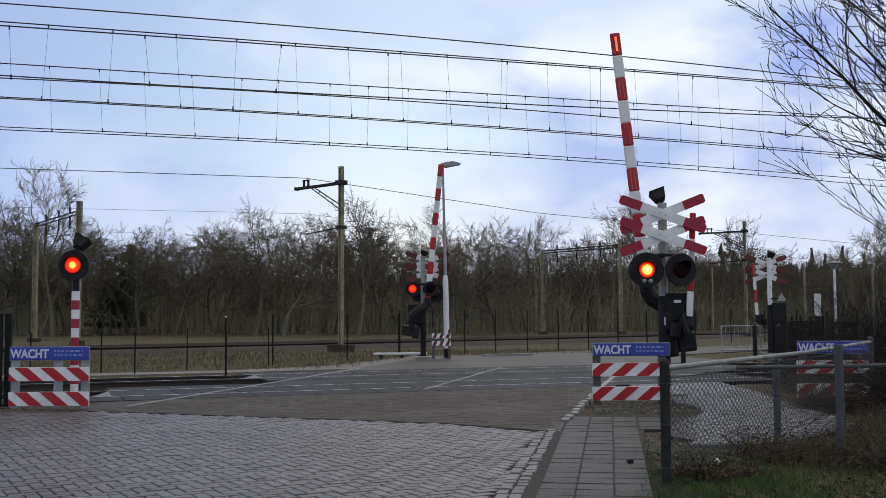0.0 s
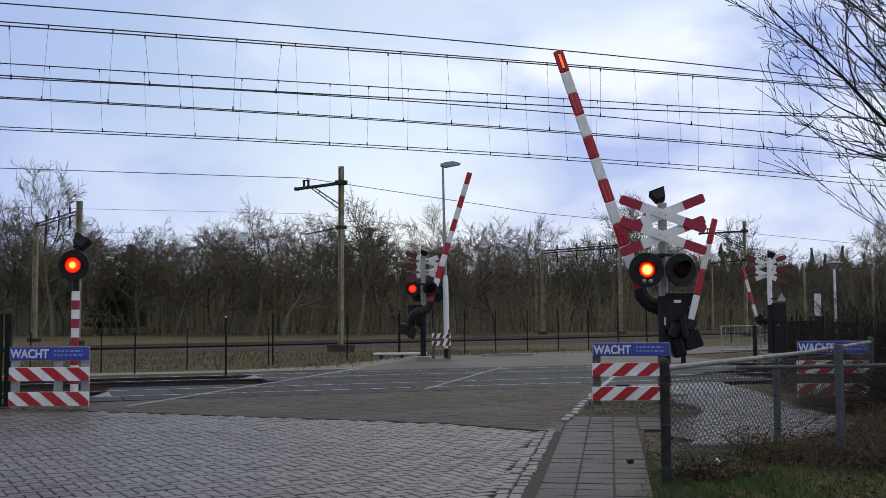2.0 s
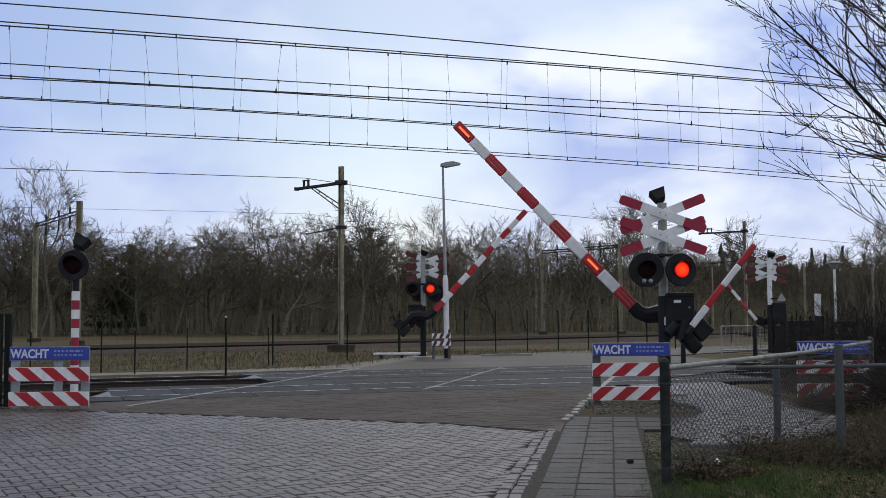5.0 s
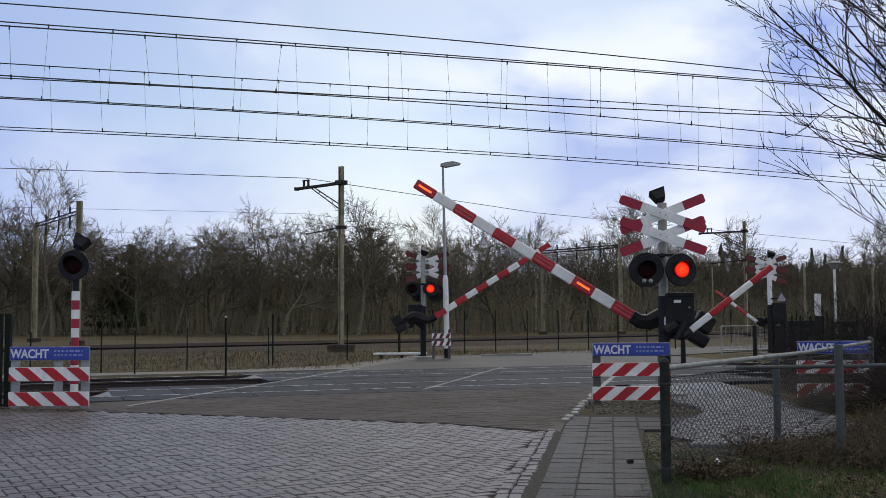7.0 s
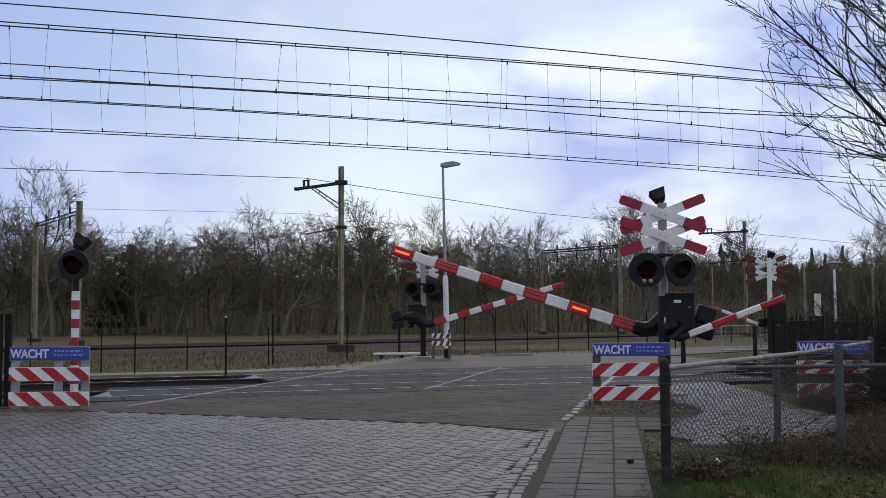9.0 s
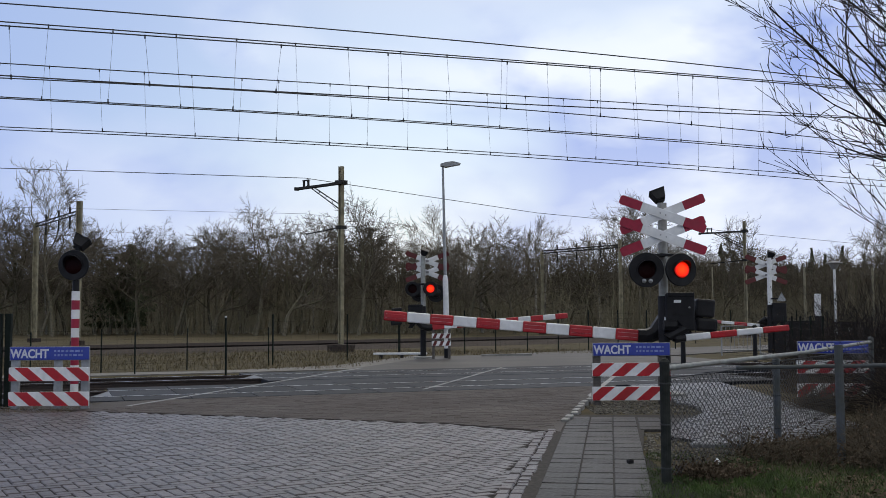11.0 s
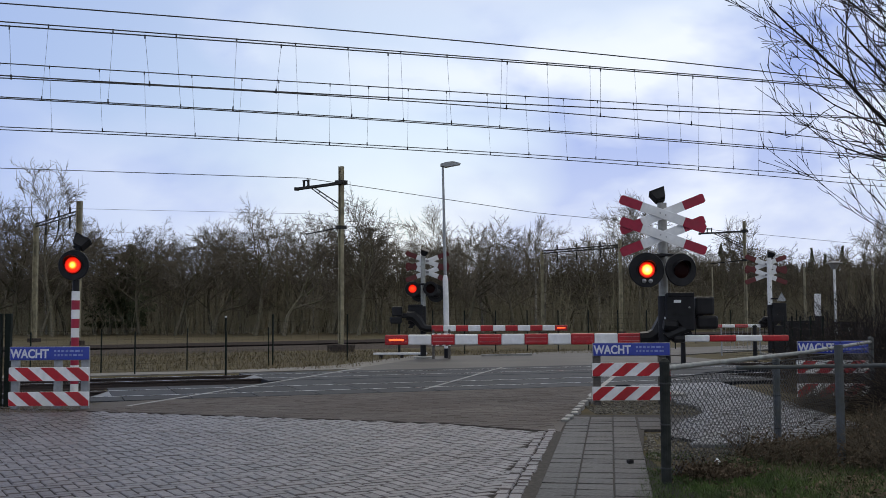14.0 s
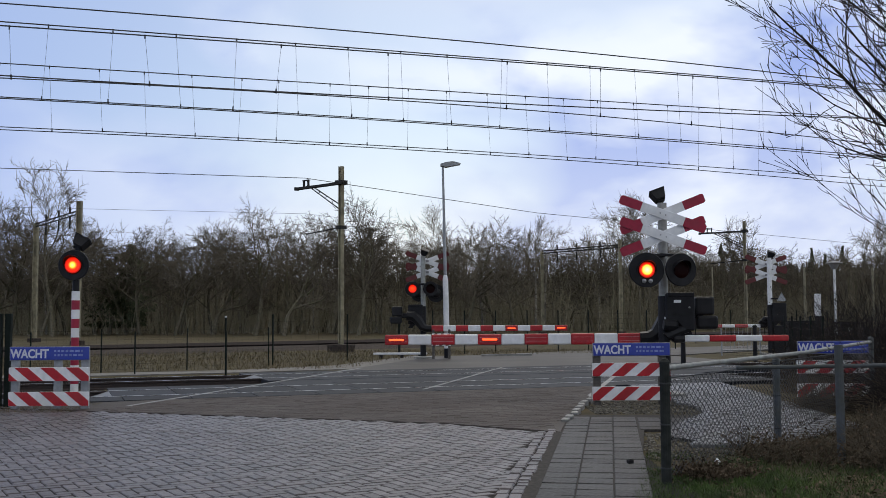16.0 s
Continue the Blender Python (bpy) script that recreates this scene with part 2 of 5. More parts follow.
# ---------------------------------------------------------------- mesh helpers
def finish(bm, name):
    me = bpy.data.meshes.new(name)
    bmesh.ops.recalc_face_normals(bm, faces=bm.faces)
    bm.to_mesh(me)
    bm.free()
    return me


def part(name, bm, material, parent=None, label="", m=None):
    """Link a bmesh as one mesh object, under a thing or a part if given."""
    me = bm if isinstance(bm, bpy.types.Mesh) else finish(bm, name)
    if material is not None and not me.materials:
        me.materials.append(material)
    ob = new(name, me)
    if parent is not None:
        ob.parent = parent
    if m is not None:
        ob.matrix_basis = m
    if label:
        ob["label"] = label
    return ob


def thing(name, m, label, category, group="", kind=""):
    ob = new(name)
    ob.empty_display_size = 0.2
    ob.matrix_basis = m
    return tagged(ob, label, category, group, kind)


def smooth(me):
    me = me.data if hasattr(me, "data") else me
    for p in me.polygons:
        p.use_smooth = True


def add_box(bm, lo, hi, bevel=0.0, m=None):
    c = [(a + b) / 2 for a, b in zip(lo, hi)]
    s = [abs(b - a) for a, b in zip(lo, hi)]
    mm = Matrix.Translation(c) @ Matrix.Diagonal((*s, 1))
    if m is not None:
        mm = m @ mm
    r = bmesh.ops.create_cube(bm, size=1, matrix=mm)
    if bevel:
        es = {e for v in r["verts"] for e in v.link_edges}
        bmesh.ops.bevel(bm, geom=list(es), offset=bevel, segments=2, affect="EDGES", profile=0.5)
    return bm


def box(lo, hi, bevel=0.0, m=None):
    return add_box(bmesh.new(), lo, hi, bevel, m)


def add_cyl(bm, a, b, r0, r1=None, seg=16, caps=True):
    a, b = Vector(a), Vector(b)
    r1 = r0 if r1 is None else r1
    d = b - a
    q = d.to_track_quat("Z", "Y").to_matrix().to_4x4()
    bmesh.ops.create_cone(bm, cap_ends=caps, segments=seg, radius1=r0, radius2=r1, depth=d.length, matrix=Matrix.Translation((a + b) / 2) @ q)
    return bm


def cyl(a, b, r0, r1=None, seg=16, caps=True):
    return add_cyl(bmesh.new(), a, b, r0, r1, seg, caps)


def lathe(profile, seg=24):
    """Turn (radius, height) points round z."""
    bm = bmesh.new()
    rings = []
    for r, z in profile:
        rings.append([bm.verts.new((r * math.cos(2 * math.pi * i / seg), r * math.sin(2 * math.pi * i / seg), z)) for i in range(seg)])
    for p, q in zip(rings, rings[1:]):
        for i in range(seg):
            bm.faces.new((p[i], p[(i + 1) % seg], q[(i + 1) % seg], q[i]))
    for ring in (rings[0], rings[-1]):
        if len(ring) > 2:
            bm.faces.new(ring)
    bmesh.ops.remove_doubles(bm, verts=bm.verts, dist=1e-5)
    return bm


def prism(outline, y0, y1):
    """A plate cut to an x-z outline, from y0 to y1."""
    bm = bmesh.new()
    front = [bm.verts.new((x, y0, z)) for x, z in outline]
    rear = [bm.verts.new((x, y1, z)) for x, z in outline]
    bm.faces.new(front)
    bm.faces.new(rear[::-1])
    n = len(outline)
    for i in range(n):
        bm.faces.new((front[i], rear[i], rear[(i + 1) % n], front[(i + 1) % n]))
    return bm


def slab(outline, z0, z1):
    """A slab on an x-y outline, from z0 to z1."""
    bm = bmesh.new()
    lo = [bm.verts.new((x, y, z0)) for x, y in outline]
    hi = [bm.verts.new((x, y, z1)) for x, y in outline]
    bm.faces.new(lo[::-1])
    bm.faces.new(hi)
    n = len(outline)
    for i in range(n):
        bm.faces.new((lo[i], lo[(i + 1) % n], hi[(i + 1) % n], hi[i]))
    return bm


class Soup:
    """Vertices and faces gathered fast, for meshes of many small pieces."""

    def __init__(self):
        self.v, self.f = [], []

    def tube(self, pts, radii, seg=4):
        base = len(self.v)
        n = len(pts)
        for i, p in enumerate(pts):
            d = (pts[min(i + 1, n - 1)] - pts[max(i - 1, 0)])
            d = d.normalized() if d.length > 1e-9 else Vector((0, 0, 1))
            u = d.cross(Vector((0.31, 0.11, 0.94)) if abs(d.z) < 0.9 else Vector((1, 0, 0))).normalized()
            w = d.cross(u)
            for k in range(seg):
                a = 2 * math.pi * k / seg
                self.v.append(p + (u * math.cos(a) + w * math.sin(a)) * radii[i])
        for i in range(n - 1):
            for k in range(seg):
                a, b = base + i * seg + k, base + i * seg + (k + 1) % seg
                self.f.append((a, b, b + seg, a + seg))

    def tri(self, a, b, c):
        n = len(self.v)
        self.v += [a, b, c]
        self.f.append((n, n + 1, n + 2))

    def quad(self, a, b, c, d):
        n = len(self.v)
        self.v += [a, b, c, d]
        self.f.append((n, n + 1, n + 2, n + 3))

    def brick(self, cx, cy, z0, z1, lx, ly, ang, bevel=0.008):
        c, s = math.cos(ang), math.sin(ang)
        n = len(self.v)
        for (gx, gy, z) in ((0, 0, z0), (0, 0, z1 - bevel), (bevel, bevel, z1)):
            for sx, sy in ((-1, -1), (1, -1), (1, 1), (-1, 1)):
                x, y = sx * (lx / 2 - gx), sy * (ly / 2 - gy)
                self.v.append((cx + x * c - y * s, cy + x * s + y * c, z))
        for k in (0, 4):
            for i in range(4):
                self.f.append((n + k + i, n + k + (i + 1) % 4, n + k + 4 + (i + 1) % 4, n + k + 4 + i))
        self.f.append((n + 8, n + 9, n + 10, n + 11))

    def mesh(self, name, material=None):
        me = bpy.data.meshes.new(name)
        me.from_pydata([tuple(p) for p in self.v], [], self.f)
        if material is not None:
            me.materials.append(material)
        me.update()
        return me


def lettering(text, size, name, material, parent, m, depth=0.002):
    cu = bpy.data.curves.new(name, "FONT")
    cu.body, cu.size, cu.extrude, cu.offset = text, size, depth, 0.006
    tmp = bpy.data.objects.new(name, cu)
    scene.collection.objects.link(tmp)
    me = bpy.data.meshes.new_from_object(tmp.evaluated_get(bpy.context.evaluated_depsgraph_get()))
    bpy.data.objects.remove(tmp)
    me.materials.clear()
    me.materials.append(material)
    return part(name, me, None, parent, "", m)


# ---------------------------------------------------------------- plan
SLOPE = 0.365                                   # the tracks' line in plan: y = y0 + SLOPE * x
TRK = Vector((1, SLOPE, 0)).normalized()
NRM = Vector((-TRK.y, TRK.x, 0))
TRACKS = (21.5, 26.15)
ROADX = lambda x17, y: x17 + 0.235 * (y - 17.0)  # the road's lines lean to the right


def on_track(y0, s, off=0.0, z=0.0):
    p = Vector((0, y0, 0)) + TRK * s + NRM * off
    return Vector((p.x, p.y, z))


def branch_y(x):
    """The branch line behind the fence."""
    return 46.8 + 0.72 * (x + 6.2) + 0.004 * (x + 6.2) ** 2


# ---------------------------------------------------------------- ground and roads
def ground_z(x, y):
    """Ground level: a sunken bed along the tracks, slightly uneven verges."""
    d = (y - SLOPE * x - 23.83) / math.sqrt(1 + SLOPE * SLOPE)
    bed_f = min(1.0, max(0.0, (4.2 - abs(d)) / 0.4))
    rough = 0.012 * noise.noise((x * 0.7, y * 0.7, 0)) if 5 < y < 60 else 0.0
    return -0.035 - 0.4 * bed_f + rough


gs = Soup()
GX = [-420, -300, -200, -120, -80, -55] + [-40 + 0.5 * k for k in range(161)] + [55, 80, 120, 200, 300, 420]
GY = [-80, -40, -15] + [0.5 * k for k in range(121)] + [66, 74, 84, 100, 130, 180, 300, 500, 900]
NX, NY = len(GX) - 1, len(GY) - 1
for y in GY:
    for x in GX:
        gs.v.append((x, y, ground_z(x, y)))
for j in range(NY):
    for i in range(NX):
        a = j * (NX + 1) + i
        gs.f.append((a, a + 1, a + NX + 2, a + NX + 1))
ground = part("ground", gs.mesh("ground", M_GROUND), None)
smooth(ground)
tagged(ground, "brown winter grass and bare earth", "ground", kind="structure")

# carriageway beds: asphalt before and beyond the slabs
def lean_line(y0, x17):
    """Where a lengthwise road line meets a line along the tracks."""
    x = (x17 + 0.235 * (y0 - 17.0)) / (1 - 0.235 * SLOPE)
    return (x, y0 + SLOPE * x)


road = part("road", slab([(-7.2, 16.55), (-5.3, 15.83), (0, 13.8), (1.4, 12.68), (1.8, 15.0), lean_line(19.68, 2.5), lean_line(19.68, -5.0)], -0.2, 0.0), M_ASPHALT)
infill = part("road", slab([lean_line(23.33, -4.9), lean_line(23.33, 5.4), lean_line(24.32, 5.4), lean_line(24.32, -4.9)], -0.2, 0.0), M_PANEL)
tagged(infill, "narrow asphalt strip between the tracks", "road", kind="structure")
far_road = part("road", slab([lean_line(27.98, -5.1), lean_line(27.98, 5.6), (7.6, 36.0), (12.5, 41.0), (40, 58), (40, 63), (17, 49), (9.8, 44.6), (4.8, 40.8), (1.2, 37.2), (-0.3, 36.2)], -0.2, 0.0), M_WET)
tagged(far_road, "pale wet asphalt road beyond the crossing", "road", kind="structure")
tagged(road, "worn grey asphalt road over the crossing", "road", kind="structure")

bed = part("paving_bed", slab([(-30, -6), (2.0, -6), (2.0, 12.6), (-1, 14.15), (-3.1, 14.95), (-5.3, 15.8), (-30, 15.4)], -0.05, -0.012), M_JOINT)
tagged(bed, "dark sandy joints under the brick paving", "paving", kind="structure")
footbed = part("pavement", slab([(0.3, -6), (1.5, -6), (1.5, 8.1), (2.45, 12.9), (3.9, 12.9), (4.2, 14.8), (1.78, 14.9), (1.25, 12.4), (0.54, 8.1), (0.2, 5)], -0.06, -0.006), M_TILEJOINT)
tagged(footbed, "narrow grey tiled footpath", "pavement", kind="structure")
cyclepath = part("cycle_path", slab([(2.5, 12.2), (3.1, 11.3), (3.9, 11.7), (4.8, 12.7), (5.35, 14.5), (5.5, 17.0), lean_line(19.68, 4.6), lean_line(19.68, 2.75), (3.7, 18.4), (3.95, 16.6), (3.7, 15.0), (3.2, 14.0)], -0.2, 0.004), M_COBBLE)
tagged(cyclepath, "wet pale cobbled path beside the road", "path", kind="structure")


strip = part("gravel_strip", slab([(-24, 28.6 - 0.365 * 24), (-5.2, 26.75), (-2.2, 28.4), (-0.3, 36.6), (-0.9, 37.6), (-3.2, 30.2), (-5.4, 28.0), (-24, 29.3 - 0.365 * 24)], -0.2, -0.01), M_SAND)
tagged(strip, "pale sandy strip along the far fence", "path", kind="structure")


# ---------------------------------------------------------------- railway
def rail_mesh(length):
    """A rail's section swept along x."""
    sec = [(-0.07, 0), (0.07, 0), (0.07, 0.02), (0.012, 0.04), (0.012, 0.11), (0.036, 0.125), (0.036, 0.16), (-0.036, 0.16), (-0.036, 0.125), (-0.012, 0.11), (-0.012, 0.04), (-0.07, 0.02)]
    bm = bmesh.new()
    ends = []
    for x in (-length / 2, length / 2):
        ends.append([bm.verts.new((x, y, z - 0.15)) for y, z in sec])
    n = len(sec)
    for i in range(n):
        f = bm.faces.new((ends[0][i], ends[0][(i + 1) % n], ends[1][(i + 1) % n], ends[1][i]))
        f.material_index = 1 if i == 6 else 0
    return bm


TA = math.degrees(math.atan(SLOPE))
for k, y0 in enumerate(TRACKS):
    tr = thing("railway_track", pose(0, y0, 0, 0, 0, TA), "railway track with worn steel rails through the crossing", "railway track", "main line tracks")
    for side in (-1, 1):
        rl = part("rail", rail_mesh(160), M_RUST, tr, "rusty rail with a bright worn head", pose(0, side * 0.7525, 0.0))
        rl.data.materials.append(M_RAIL)
    # slabs between the rails over the road, ballast and sleepers beyond it
    s0, s1 = (-6.5, 7.2) if k == 0 else (-4.6, 8.4)
    runs = ((-0.69, 0.69, s0), (-1.70, -0.80, -8.6 if k == 0 else -4.7), (0.80, 1.70, -6.5 if k == 0 else -4.8))
    for lo, hi, start in runs:
        n = round((s1 - start) / 1.15)
        for i in range(n):
            a, b = start + (s1 - start) * i / n, start + (s1 - start) * (i + 1) / n
            part("crossing_slab", box((a + 0.008, lo, -0.14), (b - 0.008, hi, 0.006), 0.01), M_PANEL, tr)
    # end ramps of the slabs
    for e, sg in ((s0, -1), (s1, 1)):
        ramp = bmesh.new()
        vs = [ramp.verts.new(p) for p in ((e, -0.69, 0.006), (e, 0.69, 0.006), (e + sg * 0.45, 0.69, -0.12), (e + sg * 0.45, -0.69, -0.12), (e, -0.69, -0.14), (e, 0.69, -0.14), (e + sg * 0.45, 0.69, -0.14), (e + sg * 0.45, -0.69, -0.14))]
        for q in ((0, 1, 2, 3), (4, 5, 6, 7), (0, 3, 7, 4), (1, 2, 6, 5), (0, 1, 5, 4), (3, 2, 6, 7)):
            ramp.faces.new([vs[i] for i in q])
        part("end_ramp", ramp, M_STEELRAMP, tr, "bevelled concrete end ramp")
    for side in (-1, 1):
        for i in range(40):
            x = (s0 - 0.6 - i * 0.6) if side < 0 else (s1 + 0.6 + i * 0.6)
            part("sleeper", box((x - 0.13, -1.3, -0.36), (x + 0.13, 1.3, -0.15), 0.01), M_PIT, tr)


def ballast(s_a, s_b, seed, along, name="ballast_bed"):
    """A bed of loose stones between two stretches of a line."""
    rnd = random.Random(seed)
    so = Soup()
    for _ in range(9000):
        s = s_a + (s_b - s_a) * rnd.random()
        off = rnd.uniform(-1.9, 5.6)
        p = along(s, off)
        r = rnd.uniform(0.025, 0.06)
        z = -0.34 + rnd.uniform(-0.02, 0.02)
        q = [Vector((p.x + r * math.cos(a + rnd.random()), p.y + r * math.sin(a + rnd.random()), z + rnd.uniform(-r, 0))) for a in (0, 2.1, 4.2)]
        top = Vector((p.x, p.y, z + r * 0.8))
        n = len(so.v)
        so.v += [*q, top]
        so.f += [(n, n + 1, n + 3), (n + 1, n + 2, n + 3), (n + 2, n, n + 3)]
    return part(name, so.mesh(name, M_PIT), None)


for sa_, sb_, sd in ((-22, -6.9, 3), (7.8, 24, 4)):
    tagged(ballast(sa_, sb_, sd, lambda s, o: on_track(TRACKS[0], s, o)), "loose brown-grey track ballast", "ballast", kind="stuff")

for s_a, s_b in ((-70, -4.7), (7.0, 70)):
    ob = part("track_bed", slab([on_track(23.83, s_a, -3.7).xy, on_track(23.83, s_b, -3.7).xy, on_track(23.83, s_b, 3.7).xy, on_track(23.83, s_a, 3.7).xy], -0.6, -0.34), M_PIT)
    tagged(ob, "dark ballast bed under the tracks", "ballast", kind="structure")

# the branch line behind the fence
bl = thing("branch_line", pose(0, 0, 0), "rusty branch line track behind the fence", "railway track")
bs, bb = Soup(), Soup()
pts = [Vector((x, branch_y(x), 0)) for x in np.linspace(-60, 40, 60)]
for side in (-0.75, 0.75):
    path = []
    for i, p in enumerate(pts):
        d = (pts[min(i + 1, 59)] - pts[max(i - 1, 0)]).normalized()
        path.append(p + Vector((-d.y, d.x, 0)) * side + Vector((0, 0, 0.22)))
    bs.tube(path, [0.075] * 60, 4)
part("rail", bs.mesh("rail", M_RUST), None, bl, "rusty steel rail pair")
vs = Soup()
prof = ((-2.6, -0.05), (-1.5, 0.14), (1.5, 0.14), (2.6, -0.05))
for i in range(60):
    d = (pts[min(i + 1, 59)] - pts[max(i - 1, 0)]).normalized()
    for o, z in prof:
        vs.v.append(pts[i] + Vector((-d.y, d.x, 0)) * o + Vector((0, 0, z)))
for i in range(59):
    for c in range(3):
        a = i * 4 + c
        vs.f.append((a, a + 1, a + 5, a + 4))
part("embankment", vs.mesh("embankment", M_BALLAST), None, bl, "low ballast embankment")


# ---------------------------------------------------------------- overhead line
def wire_run(name, y0, contacts, mess, step, seed, reach=60):
    """Messengers, contact wires and droppers over one track. Heights are (level, slope, bend)."""
    rnd = random.Random(seed)
    w = thing(name, pose(0, 0, 0), "dark overhead line wires with thin droppers", "overhead line", "overhead lines")
    level = lambda c, s: c[0] + c[1] * s + c[2] * min(s * s, 300)
    ss = np.linspace(-reach, reach, 90)
    for nm, lines, r in (("messenger_wire", mess, 0.0125), ("contact_wire", contacts, 0.0105)):
        for k, c in enumerate(lines):
            a = Soup()
            a.tube([on_track(y0, s, 0.05 * k, level(c, s)) for s in ss], [r] * 90, 4)
            part(nm, a.mesh(nm, M_WIRE), None, w)
    s, k = -24.0, 0
    while s < 30:
        x = s + rnd.uniform(-0.12, 0.12)
        k += 1
        c = contacts[k % len(contacts)]
        top = on_track(y0, x, 0, level(mess[k % len(mess)], x))
        low = on_track(y0, x + rnd.uniform(-0.1, 0.1), 0, level(c, x))
        a = Soup()
        a.tube([top, low], [0.0035, 0.0035], 3)
        a.tube([low + Vector((0, 0, 0.07)), low - Vector((0, 0, 0.02))], [0.014, 0.014], 4)
        a.tube([top + Vector((0, 0, 0.015)), top - Vector((0, 0, 0.06))], [0.014, 0.014], 4)
        part("dropper", a.mesh("dropper", M_WIRE), None, w)
        s += step


wire_run("overhead_line", 20.4, [(5.576, -0.0045, -0.0018)], [(6.512, 0.0102, -0.0004)], 2.3, 1)
wire_run("overhead_line", 22.3, [(5.541, -0.0045, -0.0008), (5.52, -0.006, -0.0009)], [(7.034, 0.0083, -0.0002)], 1.15, 2)
wire_run("overhead_line", 26.0, [(5.564, -0.0064, -0.0008), (5.505, -0.0100, -0.0011)], [(7.042, 0.0094, 0.0)], 1.05, 3)
fw = Soup()
fw.tube([on_track(21.0, s, 0, 7.028 - 0.0011 * min(s * s, 300)) for s in np.linspace(-60, 60, 60)], [0.0125] * 60, 4)
tagged(part("feeder_wire", fw.mesh("feeder_wire", M_WIRE), None), "single dark feeder wire above the tracks", "wire")
fw = Soup()
fw.tube([on_track(20.4, s, 0.1, 5.662 + 0.0183 * s + 0.0007 * min(s * s, 300)) for s in np.linspace(-60, 60, 60)], [0.012] * 60, 4)
tagged(part("auxiliary_wire", fw.mesh("auxiliary_wire", M_WIRE), None), "second dark wire rising over the near track", "wire")
bwp = [Vector((-45, 24, 7.4)), Vector((-30, 31.5, 7.0)), Vector((-17, 39.9, 7.15)), Vector((-5.75, 43.5, 7.18)), Vector((5, 56, 6.9)), Vector((16, 66.5, 6.9)), Vector((40, 92, 7.2))]
bw = thing("overhead_line", pose(0, 0, 0), "thin overhead wire of the branch line", "overhead line", "overhead lines")
a = Soup()
a.tube(bwp, [0.014] * len(bwp), 4)
part("messenger_wire", a.mesh("messenger_wire", M_WIRE), None, bw)
a = Soup()
a.tube([p - Vector((0, 0, 1.5)) for p in bwp], [0.006] * len(bwp), 4)
part("contact_wire", a.mesh("contact_wire", M_WIRE), None, bw)


def h_section(x, y, ax, ay, top_z):
    """A rolled H post in one piece: two flanges across x joined by a web."""
    t, w = ax * 0.7, 0.014
    half = [(-ax, -ay), (-t, -ay), (-t, -w), (t, -w), (t, -ay), (ax, -ay)]
    return slab([(x + p, y + q) for p, q in half] + [(x - p, y - q) for p, q in half], -0.1, top_z)


def h_mast(x, y, h, turn, arm, arm_z, label, w=1.0):
    """A steel H mast with one bracket arm along its local -x."""
    t = thing("catenary_mast", pose(x, y, 0, 0, 0, turn), label, "catenary mast", "catenary masts")
    bm = h_section(0, 0, 0.12 * w, 0.13 * w, h)
    part("mast_post", bm, M_MAST, t, "mossy steel H-section post")
    part("foundation", box((-0.45, -0.35, -0.1), (0.45, 0.35, 0.28), 0.03), M_BALLAST, t, "dark concrete foundation")
    if arm:
        hang = arm * 0.78
        for side_y in (-0.07, 0.07):
            part("bracket_arm", box((-arm, side_y - 0.03, arm_z), (0.22, side_y + 0.03, arm_z + 0.1), 0.01), M_MASTDARK, t)
        part("arm_tip", box((-arm - 0.05, -0.1, arm_z - 0.02), (-arm + 0.04, 0.1, arm_z + 0.12), 0.01), M_MASTDARK, t)
        for off in (0.0, 0.2):
            part("brace", cyl((-arm * 0.66 + off, 0, arm_z), (-0.1, 0, arm_z - 1.0 + off), 0.026, seg=8), M_MASTDARK, t)
        for f in (0.25, 0.5, 0.75):
            p0, p1 = (-arm * 0.66 * f - 0.1 * (1 - f), 0, arm_z - 1.0 * (1 - f)), (-(arm * 0.66 - 0.2) * f - 0.1 * (1 - f), 0, arm_z - 0.8 * (1 - f))
            part("brace_rung", cyl(p0, p1, 0.016, seg=6), M_MASTDARK, t)
        saddle = box((-hang - 0.16, -0.05, arm_z + 0.1), (-hang - 0.12, 0.05, arm_z + 0.34))
        add_box(saddle, (-hang + 0.12, -0.05, arm_z + 0.1), (-hang + 0.16, 0.05, arm_z + 0.34))
        add_box(saddle, (-hang - 0.2, -0.05, arm_z + 0.34), (-hang + 0.2, 0.05, arm_z + 0.38))
        part("wire_saddle", saddle, M_MASTDARK, t)
        part("registration_arm", cyl((-hang, 0, arm_z - 1.9), (-0.1, 0, arm_z - 1.75), 0.028, seg=8), M_MASTDARK, t)
        part("post_clamp", box((-0.16, -0.17, arm_z - 1.82), (0.16, 0.17, arm_z - 1.68), 0.01), M_MASTDARK, t)
        part("collar", box((-0.18, -0.19, arm_z - 0.02), (0.18, 0.19, arm_z + 0.16), 0.01), M_MASTDARK, t)
    return t


h_mast(-4.1, 42.0, 7.45, -42.5, 2.8, 6.72, "tall mossy steel overhead-line mast with a bracket arm", 0.66)
h_mast(18.8, 65.0, 7.2, -35, 2.9, 6.5, "far steel overhead-line mast with a bracket arm", 0.65)


